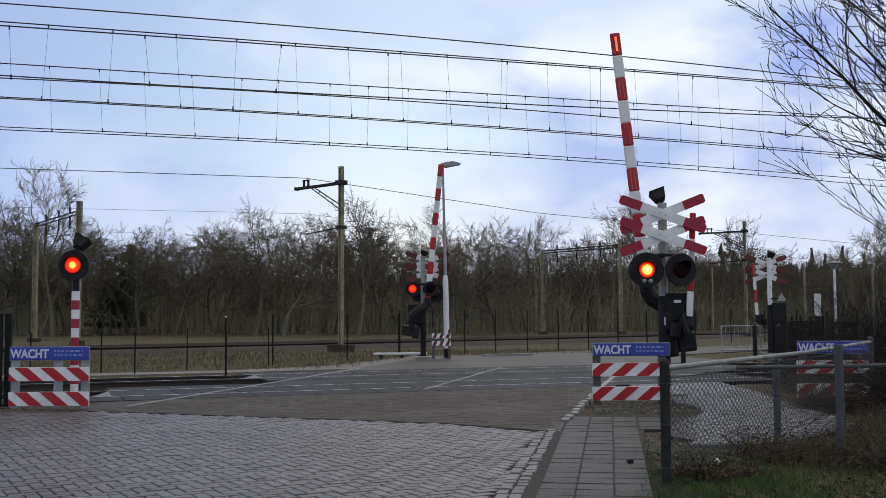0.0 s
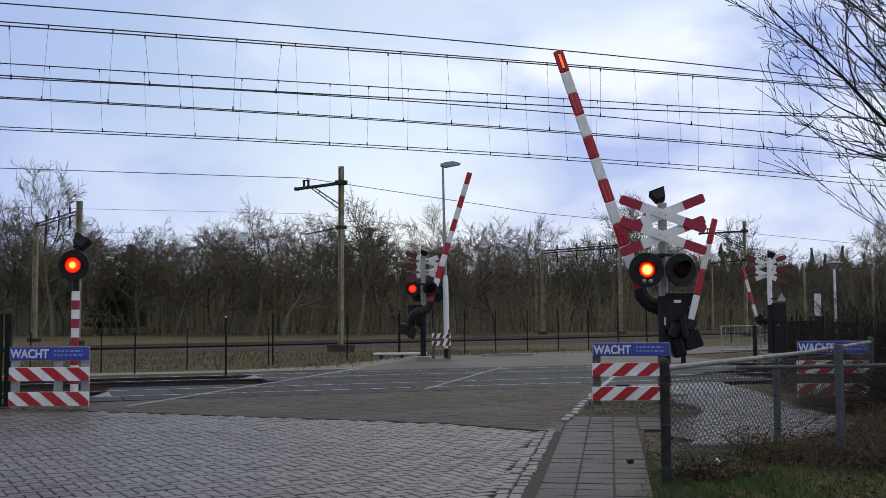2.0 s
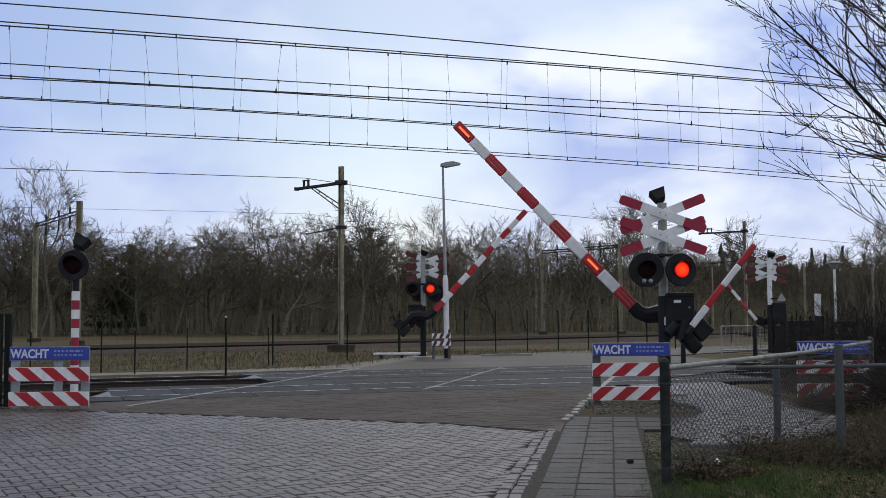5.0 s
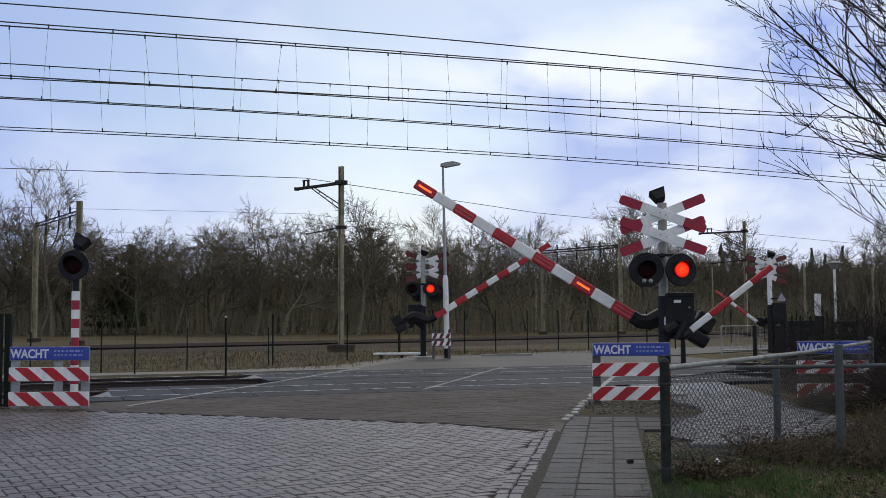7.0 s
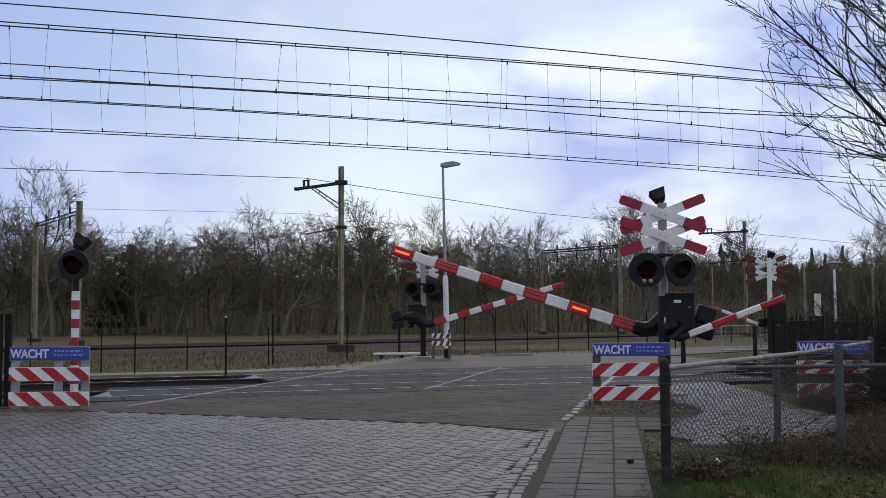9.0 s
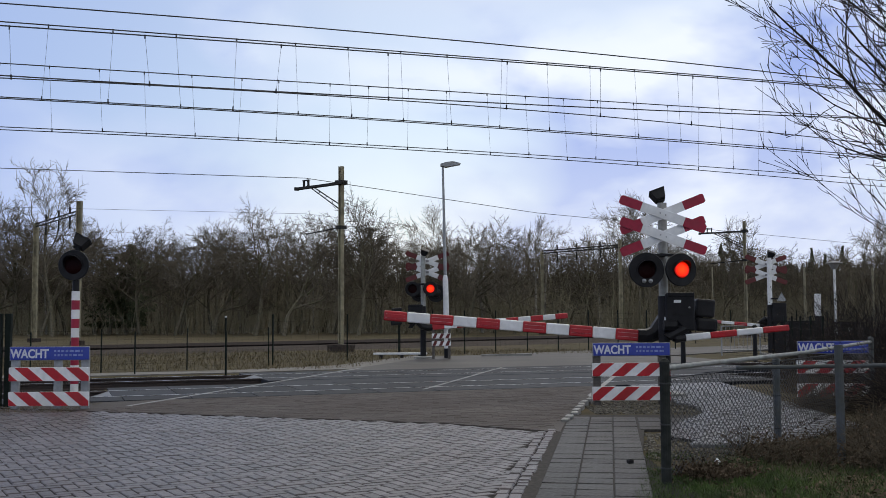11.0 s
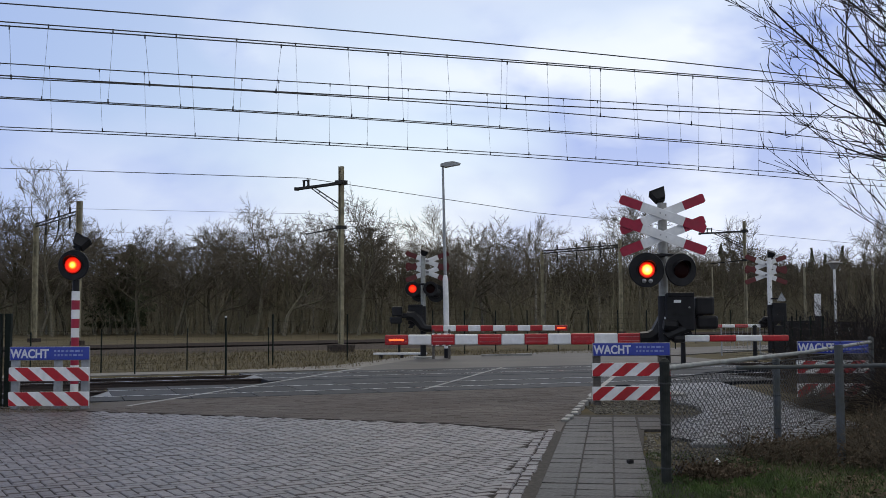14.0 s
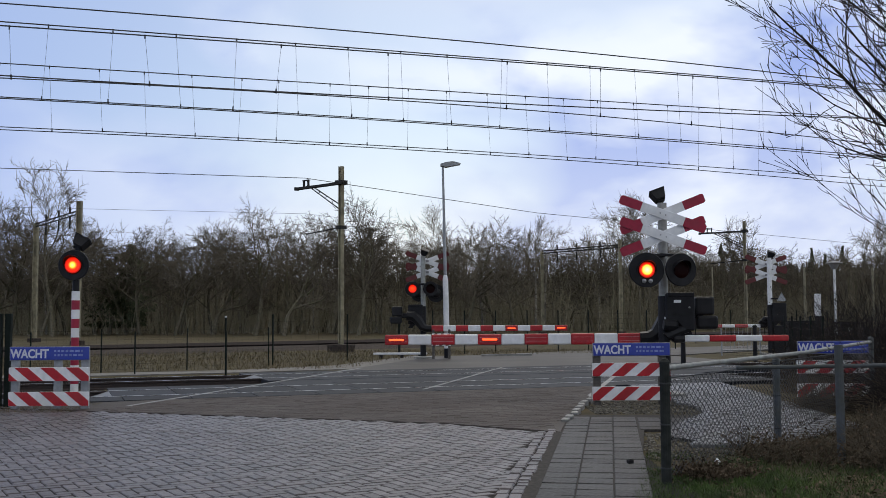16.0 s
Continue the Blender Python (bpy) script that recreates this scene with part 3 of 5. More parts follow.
def portal(xa, ya, top_a, xb, yb, top_b, beam_a, beam_b, half):
    """Two posts joined by a slim double beam with hanging insulators."""
    t = thing("catenary_portal", pose(0, 0, 0), "steel overhead-line portal of two posts and a beam", "catenary portal", "catenary portals")
    for x, y, top_z in ((xa, ya, top_a), (xb, yb, top_b)):
        bm = h_section(x, y, half, half, top_z)
        part("portal_post", bm, M_MAST, t, "pale mossy post")
        part("post_foot", box((x - 0.3, y - 0.3, -0.1), (x + 0.3, y + 0.3, 0.2), 0.03), M_BALLAST, t)
    a, b = Vector((xa, ya, beam_a)), Vector((xb, yb, beam_b))
    for dz in (-0.09, 0.09):
        so = Soup()
        so.tube([a + Vector((0, 0, dz)), b + Vector((0, 0, dz))], [0.05, 0.05], 4)
        part("portal_beam", so.mesh("portal_beam", M_MASTDARK), None, t)
    n = 10
    for i in range(n):
        p, q = a.lerp(b, i / n), a.lerp(b, (i + 1) / n)
        sg = 0.09 if i % 2 else -0.09
        part("lattice_bar", cyl(p + Vector((0, 0, sg)), q - Vector((0, 0, sg)), 0.022, seg=6), M_MASTDARK, t)
    for f in (0.2, 0.45, 0.75):
        p = a.lerp(b, f)
        bm = cyl(p + Vector((0, 0, 0.1)), p + Vector((0, 0, 0.45)), 0.06, seg=8)
        add_cyl(bm, p - Vector((0, 0, 0.1)), p - Vector((0, 0, 0.75)), 0.05, seg=8)
        part("insulator", bm, M_MASTDARK, t)
    return t


portal(-19.2, 55.0, 7.56, -24.2, 62.0, 7.05, 6.97, 6.9, 0.13)
portal(7.4, 78.0, 6.15, 12.9, 76.0, 6.9, 6.1, 6.4, 0.12)


# ---------------------------------------------------------------- crossing signals and barriers
def signal_lamp(parent, x, y, z, radius, bells=False, turn=0, hot=1.0):
    """A round black target board with a hooded red lamp, facing local -y."""
    lamp = part("signal_lamp", lathe([(0.0, 0.0), (radius, 0.0), (radius, 0.02), (radius * 0.97, 0.035), (0.0, 0.035)], 32), M_BLACK, parent, "round black lamp target board", pose(x, y, z, 90, 0, turn))
    part("lamp_body", lathe([(0.0, 0.0), (0.165, 0.0), (0.15, -0.14), (0.06, -0.2), (0.0, -0.2)], 20), M_BLACK, lamp, "black lamp housing")
    hood = bmesh.new()
    seg, r0, r1 = 18, 0.152, 0.16
    rows = []
    for k in range(seg + 1):
        a = radians(-20 + 220 * k / seg)
        deep = 0.06 + 0.16 * max(0.0, math.sin(a))
        c, s = math.cos(a), math.sin(a)
        rows.append([hood.verts.new((r * c, r * s, zz)) for r, zz in ((r1, 0.03), (r1, deep), (r0, deep), (r0, 0.03))])
    for p, q in zip(rows, rows[1:]):
        for k in range(4):
            hood.faces.new((p[k], p[(k + 1) % 4], q[(k + 1) % 4], q[k]))
    part("hood", hood, M_BLACK, lamp, "black lamp hood")
    part("lens", lathe([(0.0, 0.036), (0.148, 0.036), (0.138, 0.048), (0.09, 0.058), (0.0, 0.062)], 24), M_LENS, lamp, "dark red lens")
    red = part("lamp_filament_glow", lathe([(0.0, -0.01), (0.14, -0.01), (0.13, 0.0), (0.08, 0.006), (0.0, 0.008)], 24), G_RED, lamp, "glowing red light")
    core = part("bulb", lathe([(0.0, -0.01), (0.105 * hot, -0.01), (0.092 * hot, 0.0), (0.05 * hot, 0.006), (0.0, 0.008)], 20), G_AMBER if hot == 1.0 else G_AMBER_SMALL, lamp, "bright amber bulb")
    if bells:
        for bx in (-0.05, 0.06):
            part("small_side_lamp", lathe([(0.0, 0.03), (0.038, 0.03), (0.034, 0.06), (0.0, 0.075)], 14), M_GALV, lamp, "small grey side lamp", pose(bx, -0.19, 0.01))
    return red, core


def floodlight(parent, x, z, tilt, size=1.0):
    """A box-shaped flood lamp on a short neck, tipped sideways."""
    neck = cyl((0, 0, -0.04), (0, 0, 0.09), 0.045, seg=10)
    add_box(neck, (-0.06, -0.05, 0.05), (0.06, 0.05, 0.1), 0.01)
    head = part("floodlight", neck, M_BLACK, parent, "black floodlight on a short neck", pose(x, 0, z))
    shell = prism([(-0.09, 0.0), (0.09, 0.0), (0.15, 0.2), (-0.15, 0.2)], -0.13, 0.11)
    bmesh.ops.bevel(shell, geom=list(shell.edges), offset=0.012, segments=1, affect="EDGES")
    turned = pose(0, 0, 0.07, 0, tilt, 0) @ pose(0, 0, 0, -22, 0, 0) @ Matrix.Diagonal((size, size, size, 1))
    part("lamp_shell", shell, M_BLACK, head, "tipped black lamp shell", turned)
    rim = box((-0.155, -0.136, 0.2), (0.155, 0.116, 0.214), 0.004)
    part("shell_rim", rim, M_BLACK, head, "", turned)


def board(parent, cx, cz, ang, y, end_paint):
    """One arm of a double cross: white with crimson ends."""
    m = pose(cx, y, cz, 0, ang, 0)
    b = part("cross_board", box((-0.385, -0.012, -0.08), (0.385, 0.012, 0.08), 0.004), M_WHITE, parent, "white cross board", m)
    for sg in (-1, 1):
        xs = (0.387, 0.735, 0.772, 0.772, 0.735, 0.387)
        zs = (-0.08, -0.08, -0.056, 0.056, 0.08, 0.08)
        part("board_end", prism([(sg * x, z) for x, z in zip(xs, zs)], -0.013, 0.013), end_paint, b, "crimson board end" if end_paint == M_CRIMSON else "dull red board end")
    for bx in (-0.05, 0.05):
        part("bolt", cyl((bx, -0.012, 0), (bx, -0.024, 0), 0.012, seg=8), M_GALV, b)


def boom_arm(parent, length, bands, band, z_off, thick, arm_end, lights, name="barrier_boom", first=0, lit_side=-1):
    """A striped boom along local -x, hung below its pivot on a bent arm."""
    arm = Soup()
    path = [(-arm_end - 0.02, z_off), (-arm_end + 0.14, z_off), (-arm_end + 0.28, z_off * 0.86), (-0.16, z_off * 0.32), (0.0, -0.02), (0.2, 0.0)]
    arm.tube([Vector((x, 0, z)) for x, z in path], [thick * 0.6, thick * 0.66, thick * 0.72, thick * 0.85, thick * 0.9, thick * 0.8], 8)
    n = len(arm.v)
    arm.f += [tuple(range(8)), tuple(range(n - 8, n))]
    boom = part(name, arm.mesh("boom_arm", M_BLACK), None, parent, "striped boom on a bent black arm")
    h = thick / 2
    strips = []
    for k in range(bands):
        x1, x0 = -arm_end - k * band, -arm_end - (k + 1) * band
        taper = 1.0 - 0.12 * k / bands
        hh = h * taper
        bm = box((x0, -0.03, z_off - hh), (x1, 0.03, z_off + hh), 0.022)
        seg = part("boom_band", bm, M_RED if (k + first) % 2 == 0 else M_WHITE, boom, "red band" if (k + first) % 2 == 0 else "white band")
        if (k + first) % 2 == 0:
            for zz in (-0.35, 0.35):
                part("groove_strip", box((x0 + 0.03, -0.0335, z_off + hh * zz - 0.004), (x1 - 0.03, -0.0305, z_off + hh * zz + 0.004)), M_PINK, seg)
        if k in lights:
            c = (x0 + x1) / 2
            part("light_housing", box((c - 0.15, lit_side * 0.042, z_off - 0.034), (c + 0.15, lit_side * 0.031, z_off + 0.034), 0.004), M_RED, seg, "red light housing")
            f = -1 if lit_side < 0 else 1
            lit = box((c - 0.13, f * 0.046, z_off - 0.018), (c + 0.13, f * 0.024, z_off + 0.018), 0.004)
            strips.append((k, part("boom_light", lit, G_STRIP, seg, "glowing orange boom light")))
    return boom, strips


def crossing_signal(x, y, turn, label, main=True, foot=True, lamps=True, white=False, rear=False):
    """A crossing post with its double cross, lamps, drive box and booms. Faces local -y."""
    t = thing("crossing_signal", pose(x, y, 0, 0, 0, turn), label, "crossing signal", "crossing signals")
    part("post", cyl((0, 0, 1.7), (0, 0, 3.39 if rear else 3.34), 0.08, seg=20), M_WHITE if white else M_POSTGREY, t, "grey steel post")
    part("lower_post", cyl((0, 0, -0.05), (0, 0, 1.72), 0.1, seg=20), M_BLACK, t, "black lower post")
    part("base_plate", box((-0.3, -0.3, -0.05), (0.3, 0.3, 0.06), 0.02), M_STONE, t, "concrete base")
    sx = -0.07 if main and foot else (-0.14 if rear else 0.0)   # front gear hangs a little to one side
    for cz in ((3.11, 2.735) if main and foot else ((3.24, 2.86) if rear else (3.14, 2.76))):
        ends = M_CRIMSON if foot and main else M_DULLRED
        board(t, sx, cz, -21.5, -0.36, ends)
        board(t, sx, cz, 20.0, -0.39 if cz < 3 else -0.387, ends)
        part("board_bracket", box((sx - 0.05, -0.345, cz - 0.03), (sx + 0.05, 0.0, cz + 0.03), 0.006), M_GALV, t)
    # tilted flood lamp on top
    floodlight(t, -0.02, 3.36 if rear else 3.31, -20, 0.9)
    out = {"thing": t, "lamps": []}
    if lamps:
        bar = box((sx - 0.36, -0.34, 2.39), (sx + 0.36, -0.30, 2.44), 0.01)
        add_box(bar, (sx - 0.05, -0.31, 2.38), (sx + 0.05, 0.0, 2.45), 0.01)
        part("lamp_crossbar", bar, M_BLACK, t)
        out["lamps"] = [signal_lamp(t, sx - 0.29, -0.36, 2.16, 0.3, True), signal_lamp(t, sx + 0.29, -0.36, 2.16, 0.285, turn=14)]
        if rear:
            rear_bar = box((-0.33, 0.36, 2.42), (0.33, 0.40, 2.47), 0.01)
            add_box(rear_bar, (-0.05, 0.0, 2.41), (0.05, 0.37, 2.48), 0.01)
            part("rear_crossbar", rear_bar, M_BLACK, t)
            out["lamps"] += [signal_lamp(t, 0.34, 0.42, 2.29, 0.245, turn=180), signal_lamp(t, -0.25, 0.42, 2.29, 0.245, turn=180)]
    dx = -0.52 if white else 0.0
    drive = part("drive_box", box((dx, -0.17, 1.12), (dx + 0.5, 0.17, 1.76), 0.03), M_BLACK, t, "black barrier drive box")
    part("box_lid", box((dx + 0.03, -0.186, 1.70), (dx + 0.49, 0.186, 1.775), 0.012), M_BLACK, drive, "box lid")
    part("type_plate", box((dx + 0.14, -0.176, 1.60), (dx + 0.26, -0.171, 1.65)), M_WHITE, drive, "small white plate")
    part("box_seam", box((dx + 0.02, -0.176, 1.4), (dx + 0.48, -0.171, 1.412)), M_DARKPOST, drive)
    part("box_lock", cyl((dx + 0.4, -0.172, 1.52), (dx + 0.4, -0.19, 1.52), 0.018, seg=10), M_GALV, drive, "round lock")
    part("drive_foot", prism([(dx + 0.08, 1.15), (dx + 0.42, 1.15), (dx + 0.5, 1.0), (dx + 0.36, 1.0), (dx + 0.26, 1.12), (dx + 0.12, 1.0), (dx - 0.02, 0.9)], -0.1, 0.1), M_BLACK, drive)
    if white:
        part("drive_pedestal", box((dx + 0.06, -0.14, -0.05), (dx + 0.44, 0.14, 1.0), 0.02), M_BLACK, t, "black pedestal")
    part("lock", box((-0.02, -0.13, 1.22), (0.02, -0.101, 1.36)), M_WHITE, t, "white reflector strip")
    if white:
        part("rear_sign", prism([(-0.54, 1.84), (-0.2, 1.84), (-0.37, 2.14)], 0.1, 0.115), M_GALV, t, "grey back of a triangular sign")
        part("sign_clamp", box((-0.4, 0.03, 1.9), (0.0, 0.1, 1.95)), M_BLACK, t)
    if main:
        boom, strips = boom_arm(t, 4.5, 11, 0.409, -0.43, 0.2, 0.6, (10, 6, 2), lit_side=1 if rear else -1)
        boom.matrix_basis = pose(0.34 if rear else 0.25, 0.3, 1.41)
        cw = box((0.34, -0.12, -0.02), (0.68, 0.12, 0.3), 0.04)
        weight = part("counterweight", cw, M_BLACK, boom, "black counterweight")
        part("counterweight_block", box((0.36, -0.14, -0.27), (0.74, 0.14, -0.03), 0.05), M_BLACK, weight, "rounded lower weight")
        part("weight_lever", box((-0.05, -0.05, -0.08), (0.5, 0.05, 0.08), 0.02), M_BLACK, boom)
        part("pivot_hub", cyl((0, -0.17, 0), (0, 0.1, 0), 0.11, seg=20), M_BLACK, boom)
        out["boom"], out["strips"] = boom, strips
    if foot:
        b2, st2 = boom_arm(t, 1.8, 4, 0.45, -0.24, 0.115, 0.13, (), "footway_boom", 1)
        b2.matrix_basis = pose(0.14, -0.235, 1.23, 0, 0, 180)
        out["foot"] = b2
    return out


near = crossing_signal(3.82, 18.14, 0, "level crossing signal with double cross, red lamps and a road barrier")
far = crossing_signal(-0.67, 34.9, 180, "level crossing signal seen from behind across the tracks", foot=False, rear=True)
side = crossing_signal(11.3, 36.2, 180, "white crossing post with a cycle path barrier", main=False, lamps=False, white=True)


def bollard_lamp(x, y):
    """A single signal lamp on a red and white banded post."""
    t = thing("signal_post", pose(x, y, 0), "single red signal lamp on a red-and-white banded post", "signal post")
    part("post_foot", cyl((0, 0, -0.05), (0, 0, 0.15), 0.09, seg=16), M_BLACK, t)
    n = 11
    for k in range(n):
        z0 = 0.15 + k * 0.1536
        part("post_band", cyl((0, 0, z0), (0, 0, z0 + 0.1536), 0.066, seg=20), M_WHITE if k % 2 == 0 else M_CRIMSON, t, "white band" if k % 2 == 0 else "red band")
    part("neck", cyl((0, 0, 1.84), (0, 0, 2.1), 0.055, seg=14), M_BLACK, t)
    floodlight(t, 0.02, 2.5, 26, 0.9)
    return signal_lamp(t, -0.01, -0.08, 2.27, 0.255, hot=0.75)


post_lamp = bollard_lamp(-6.13, 17.45)


# ---------------------------------------------------------------- warning barriers
def stripe_board(parent, z0, z1, w, lean, lead):
    """A white board with slanted red stripes as raised sheets."""
    b = part("striped_board", box((0, -0.015, z0), (w, 0.015, z1), 0.005), M_WHITE, parent, "white board with slanted red stripes")
    h = z1 - z0
    pitch, sw = 0.395, 0.205
    k = -2
    while True:
        xa = lead + k * pitch
        k += 1
        if xa > w + 0.4:
            break
        low0, low1 = xa, xa + sw
        top0, top1 = low0 + lean * h, low1 + lean * h
        # clip the slanted stripe to the board
        poly = [(low0, z0 + 0.003), (low1, z0 + 0.003), (top1, z1 - 0.003), (top0, z1 - 0.003)]
        for lim, sgn in ((0.004, 1), (w - 0.004, -1)):
            res = []
            for (ax, az), (bx, bz) in zip(poly, poly[1:] + poly[:1]):
                ina, inb = (ax - lim) * sgn >= 0, (bx - lim) * sgn >= 0
                if ina:
                    res.append((ax, az))
                if ina != inb:
                    f = (lim - ax) / (bx - ax)
                    res.append((lim, az + f * (bz - az)))
            poly = res
            if len(poly) < 3:
                break
        if len(poly) >= 3:
            part("red_stripe", prism(poly, -0.0185, -0.0155), M_RED, b)
    return b


def warning_barrier(x, y, turn, lean, lead, posts, post_mat):
    t = thing("warning_barrier", pose(x, y, 0, 0, 0, turn), "red-and-white striped crossing barrier with a blue wait sign", "warning barrier", "warning barriers")
    w = 1.24
    for px in posts:
        part("support_post", box((px - 0.06, 0.02, -0.05), (px + 0.06, 0.1, 0.9), 0.008), post_mat, t)
    stripe_board(t, 0.425, 0.637, w, lean, lead)
    stripe_board(t, 0.045, 0.262, w, lean, lead)
    plate = part("sign_plate", box((0.02, -0.02, 0.752), (w - 0.005, 0.0, 0.948), 0.006), M_BLUE, t, "blue enamel sign plate")
    part("plate_rim", box((0.01, -0.012, 0.744), (w + 0.005, 0.004, 0.956), 0.004), M_GALV, t, "grey plate rim")
    lettering("WACHT", 0.185, "lettering", M_LETTER, plate, pose(0.03, -0.0215, 0.785, 90, 0, 0) @ Matrix.Diagonal((0.84, 1, 1, 1)))
    for zz, words in ((0.872, (0.03, 0.035, 0.045, 0.04, 0.06, 0.075, 0.02)), (0.808, (0.03, 0.03, 0.035, 0.045, 0.04, 0.06, 0.07))):
        xx = 0.70
        for ww in words:
            part("small_print", box((xx, -0.0225, zz), (xx + ww, -0.0202, zz + 0.03)), M_BAR, plate)
            xx += ww + 0.022
    return t


warning_barrier(-6.70, 16.2, 0, -1.15, 0.33, (0.08, 0.74, 1.16), M_GALV)
warning_barrier(2.36, 16.7, 0, 1.15, -0.1, (0.08, 1.12), M_WOODPOST)
warning_barrier(5.78, 17.2, 0, 1.15, -0.1, (0.12, 1.1), M_WOODPOST)


# ---------------------------------------------------------------- fences
def mesh_fence(points, h, spacing, label, half=0.022):
    """Steel posts with a fine wire mesh between them."""
    t = thing("mesh_fence", pose(0, 0, 0), label, "fence", "mesh fences")
    wires = Soup()
    for a, b in zip(points, points[1:]):
        a, b = Vector((*a, 0)), Vector((*b, 0))
        n = max(1, round((b - a).length / spacing))
        for i in range(n + 1):
            p = a.lerp(b, i / n)
            if i < n or b == Vector((*points[-1], 0)):
                part("fence_post", box((p.x - half, p.y - half, -0.05), (p.x + half, p.y + half, h + 0.05), 0.006), M_FENCE, t)
        L = (b - a).length
        for z in np.arange(0.05, h + 0.01, 0.2):
            wires.tube([a + Vector((0, 0, z)), b + Vector((0, 0, z))], [0.0022, 0.0022], 3)
        for s in np.arange(0, L, 0.2):
            p = a.lerp(b, s / L)
            wires.tube([p + Vector((0, 0, 0.03)), p + Vector((0, 0, h))], [0.0011, 0.0011], 3)
    part("wire_mesh", wires.mesh("wire_mesh", M_FENCE), None, t, "thin dark green wire mesh")


mesh_fence([(-26, 19.7), (-7.7, 26.2), (-5.42, 26.2)], 1.0, 2.4, "dark green mesh fence beside the railway", 0.016)
mesh_fence([(-16, 24.2), (-8.8, 27.0), (-6.96, 28.5), (-5.15, 30.9)], 1.05, 3.2, "dark green mesh fence along the branch line", 0.016)
mesh_fence([(-5.05, 31.05), (-3.1, 33.8), (-1.6, 37.5)], 1.42, 3.2, "dark green mesh fence along the road verge")
t = thing("marker_post", pose(-5.42, 26.12, 0), "slim dark post with a small white cap", "post")
part("post_shaft", box((-0.018, -0.018, -0.05), (0.018, 0.018, 1.38), 0.005), M_FENCE, t)
part("post_cap", box((-0.024, -0.024, 1.38), (0.024, 0.024, 1.42), 0.006), M_WHITE, t, "small white cap")
mesh_fence([(-1.6, 38.5), (2.0, 40.2), (9.5, 43.0)], 1.55, 1.3, "dark mesh fence between the road and the branch line")
mesh_fence([(12.5, 52), (38, 68)], 1.55, 2.5, "dark mesh fence beyond the cycle path")
mesh_fence([(7.6, 21.0), (9.6, 29.5)], 1.3, 2.0, "dark mesh fence beside the cycle path")
mesh_fence([(-12, 15.4), (-7.03, 16.6), (-6.9, 16.64)], 1.42, 1.2, "dark green mesh fence panel", 0.045)


def chain_link(points, h):
    """A low galvanised chain-link fence with round posts and a top rail."""
    t = thing("chain_link_fence", pose(0, 0, 0), "low rusty chain-link fence with grey tube posts", "fence")
    for k, (x, y, r) in enumerate(points):
        pm = M_DARKPOST if k == 0 else M_TUBE
        hp = h - 0.12 if k == 1 else h
        part("tube_post", cyl((x, y, -0.05), (x, y, hp + 0.02), r, seg=14), pm, t, "grey tube post")
        part("post_cap", lathe([(r * 1.1, 0), (r * 1.1, 0.02), (r * 0.6, 0.045), (0, 0.05)], 14), pm, t, "", pose(x, y, hp + 0.015))
        for z in (0.12, 0.48, 0.82):
            part("tie_wire", cyl((x, y, z), (x, y, z + 0.012), r + 0.006, seg=14), M_WIRE, t)
    for (xa, ya, _), (xb, yb, _) in zip(points, points[1:]):
        a, b = Vector((xa, ya, 0)), Vector((xb, yb, 0))
        L = (b - a).length
        d = (b - a) / L
        net = Soup()
        cell_x, cell_z = 0.12, 0.07
        nseg = int((h - 0.1) / cell_z)
        for k in range(-nseg, int(L / cell_x) + 1):
            for sg in (1, -1):
                pts = []
                for j in range(nseg + 1):
                    s = (k + (j if sg > 0 else nseg - j)) * cell_x
                    if 0 <= s <= L:
                        bulge = 0.004 * (1 if (j % 2) else -1) * sg
                        pts.append(a + d * s + Vector((d.y * bulge, -d.x * bulge, 0.04 + j * cell_z * 0.96)))
                if len(pts) > 1:
                    net.tube(pts, [0.0036] * len(pts), 3)
        part("wire_net", net.mesh("wire_net", M_WIRE), None, t, "dark rusty chain-link net")
        strand = Soup()
        strand.tube([a.lerp(b, k / 8) + Vector((0, 0, h - 0.1 - 0.02 * math.sin(math.pi * k / 8))) for k in range(9)], [0.006] * 9, 5)
        part("tension_wire", strand.mesh("tension_wire", M_WIRE), None, t)
    a, b = Vector((*points[0][:2], h - 0.02)), Vector((*points[-1][:2], h - 0.02))
    rail = Soup()
    rail.tube([a, a.lerp(b, 0.5) + Vector((0.05, -0.02, -0.02)), b], [0.024] * 3, 10)
    part("top_rail", rail.mesh("top_rail", M_RAILTUBE), None, t, "pale tube top rail")


chain_link([(1.85, 8.8, 0.042), (3.74, 11.82, 0.04), (6.8, 16.7, 0.04)], 0.97)
t = thing("guard_post", pose(3.8, 10.1, 0), "dark steel post with a rail into the bushes", "post")
part("post_shaft", cyl((0, 0, -0.05), (0, 0, 1.1), 0.04, seg=14), M_TUBE, t)
part("side_rail", cyl((-0.9, 0.3, 0.87), (2.6, 0.5, 0.9), 0.02, seg=10), M_TUBE, t)


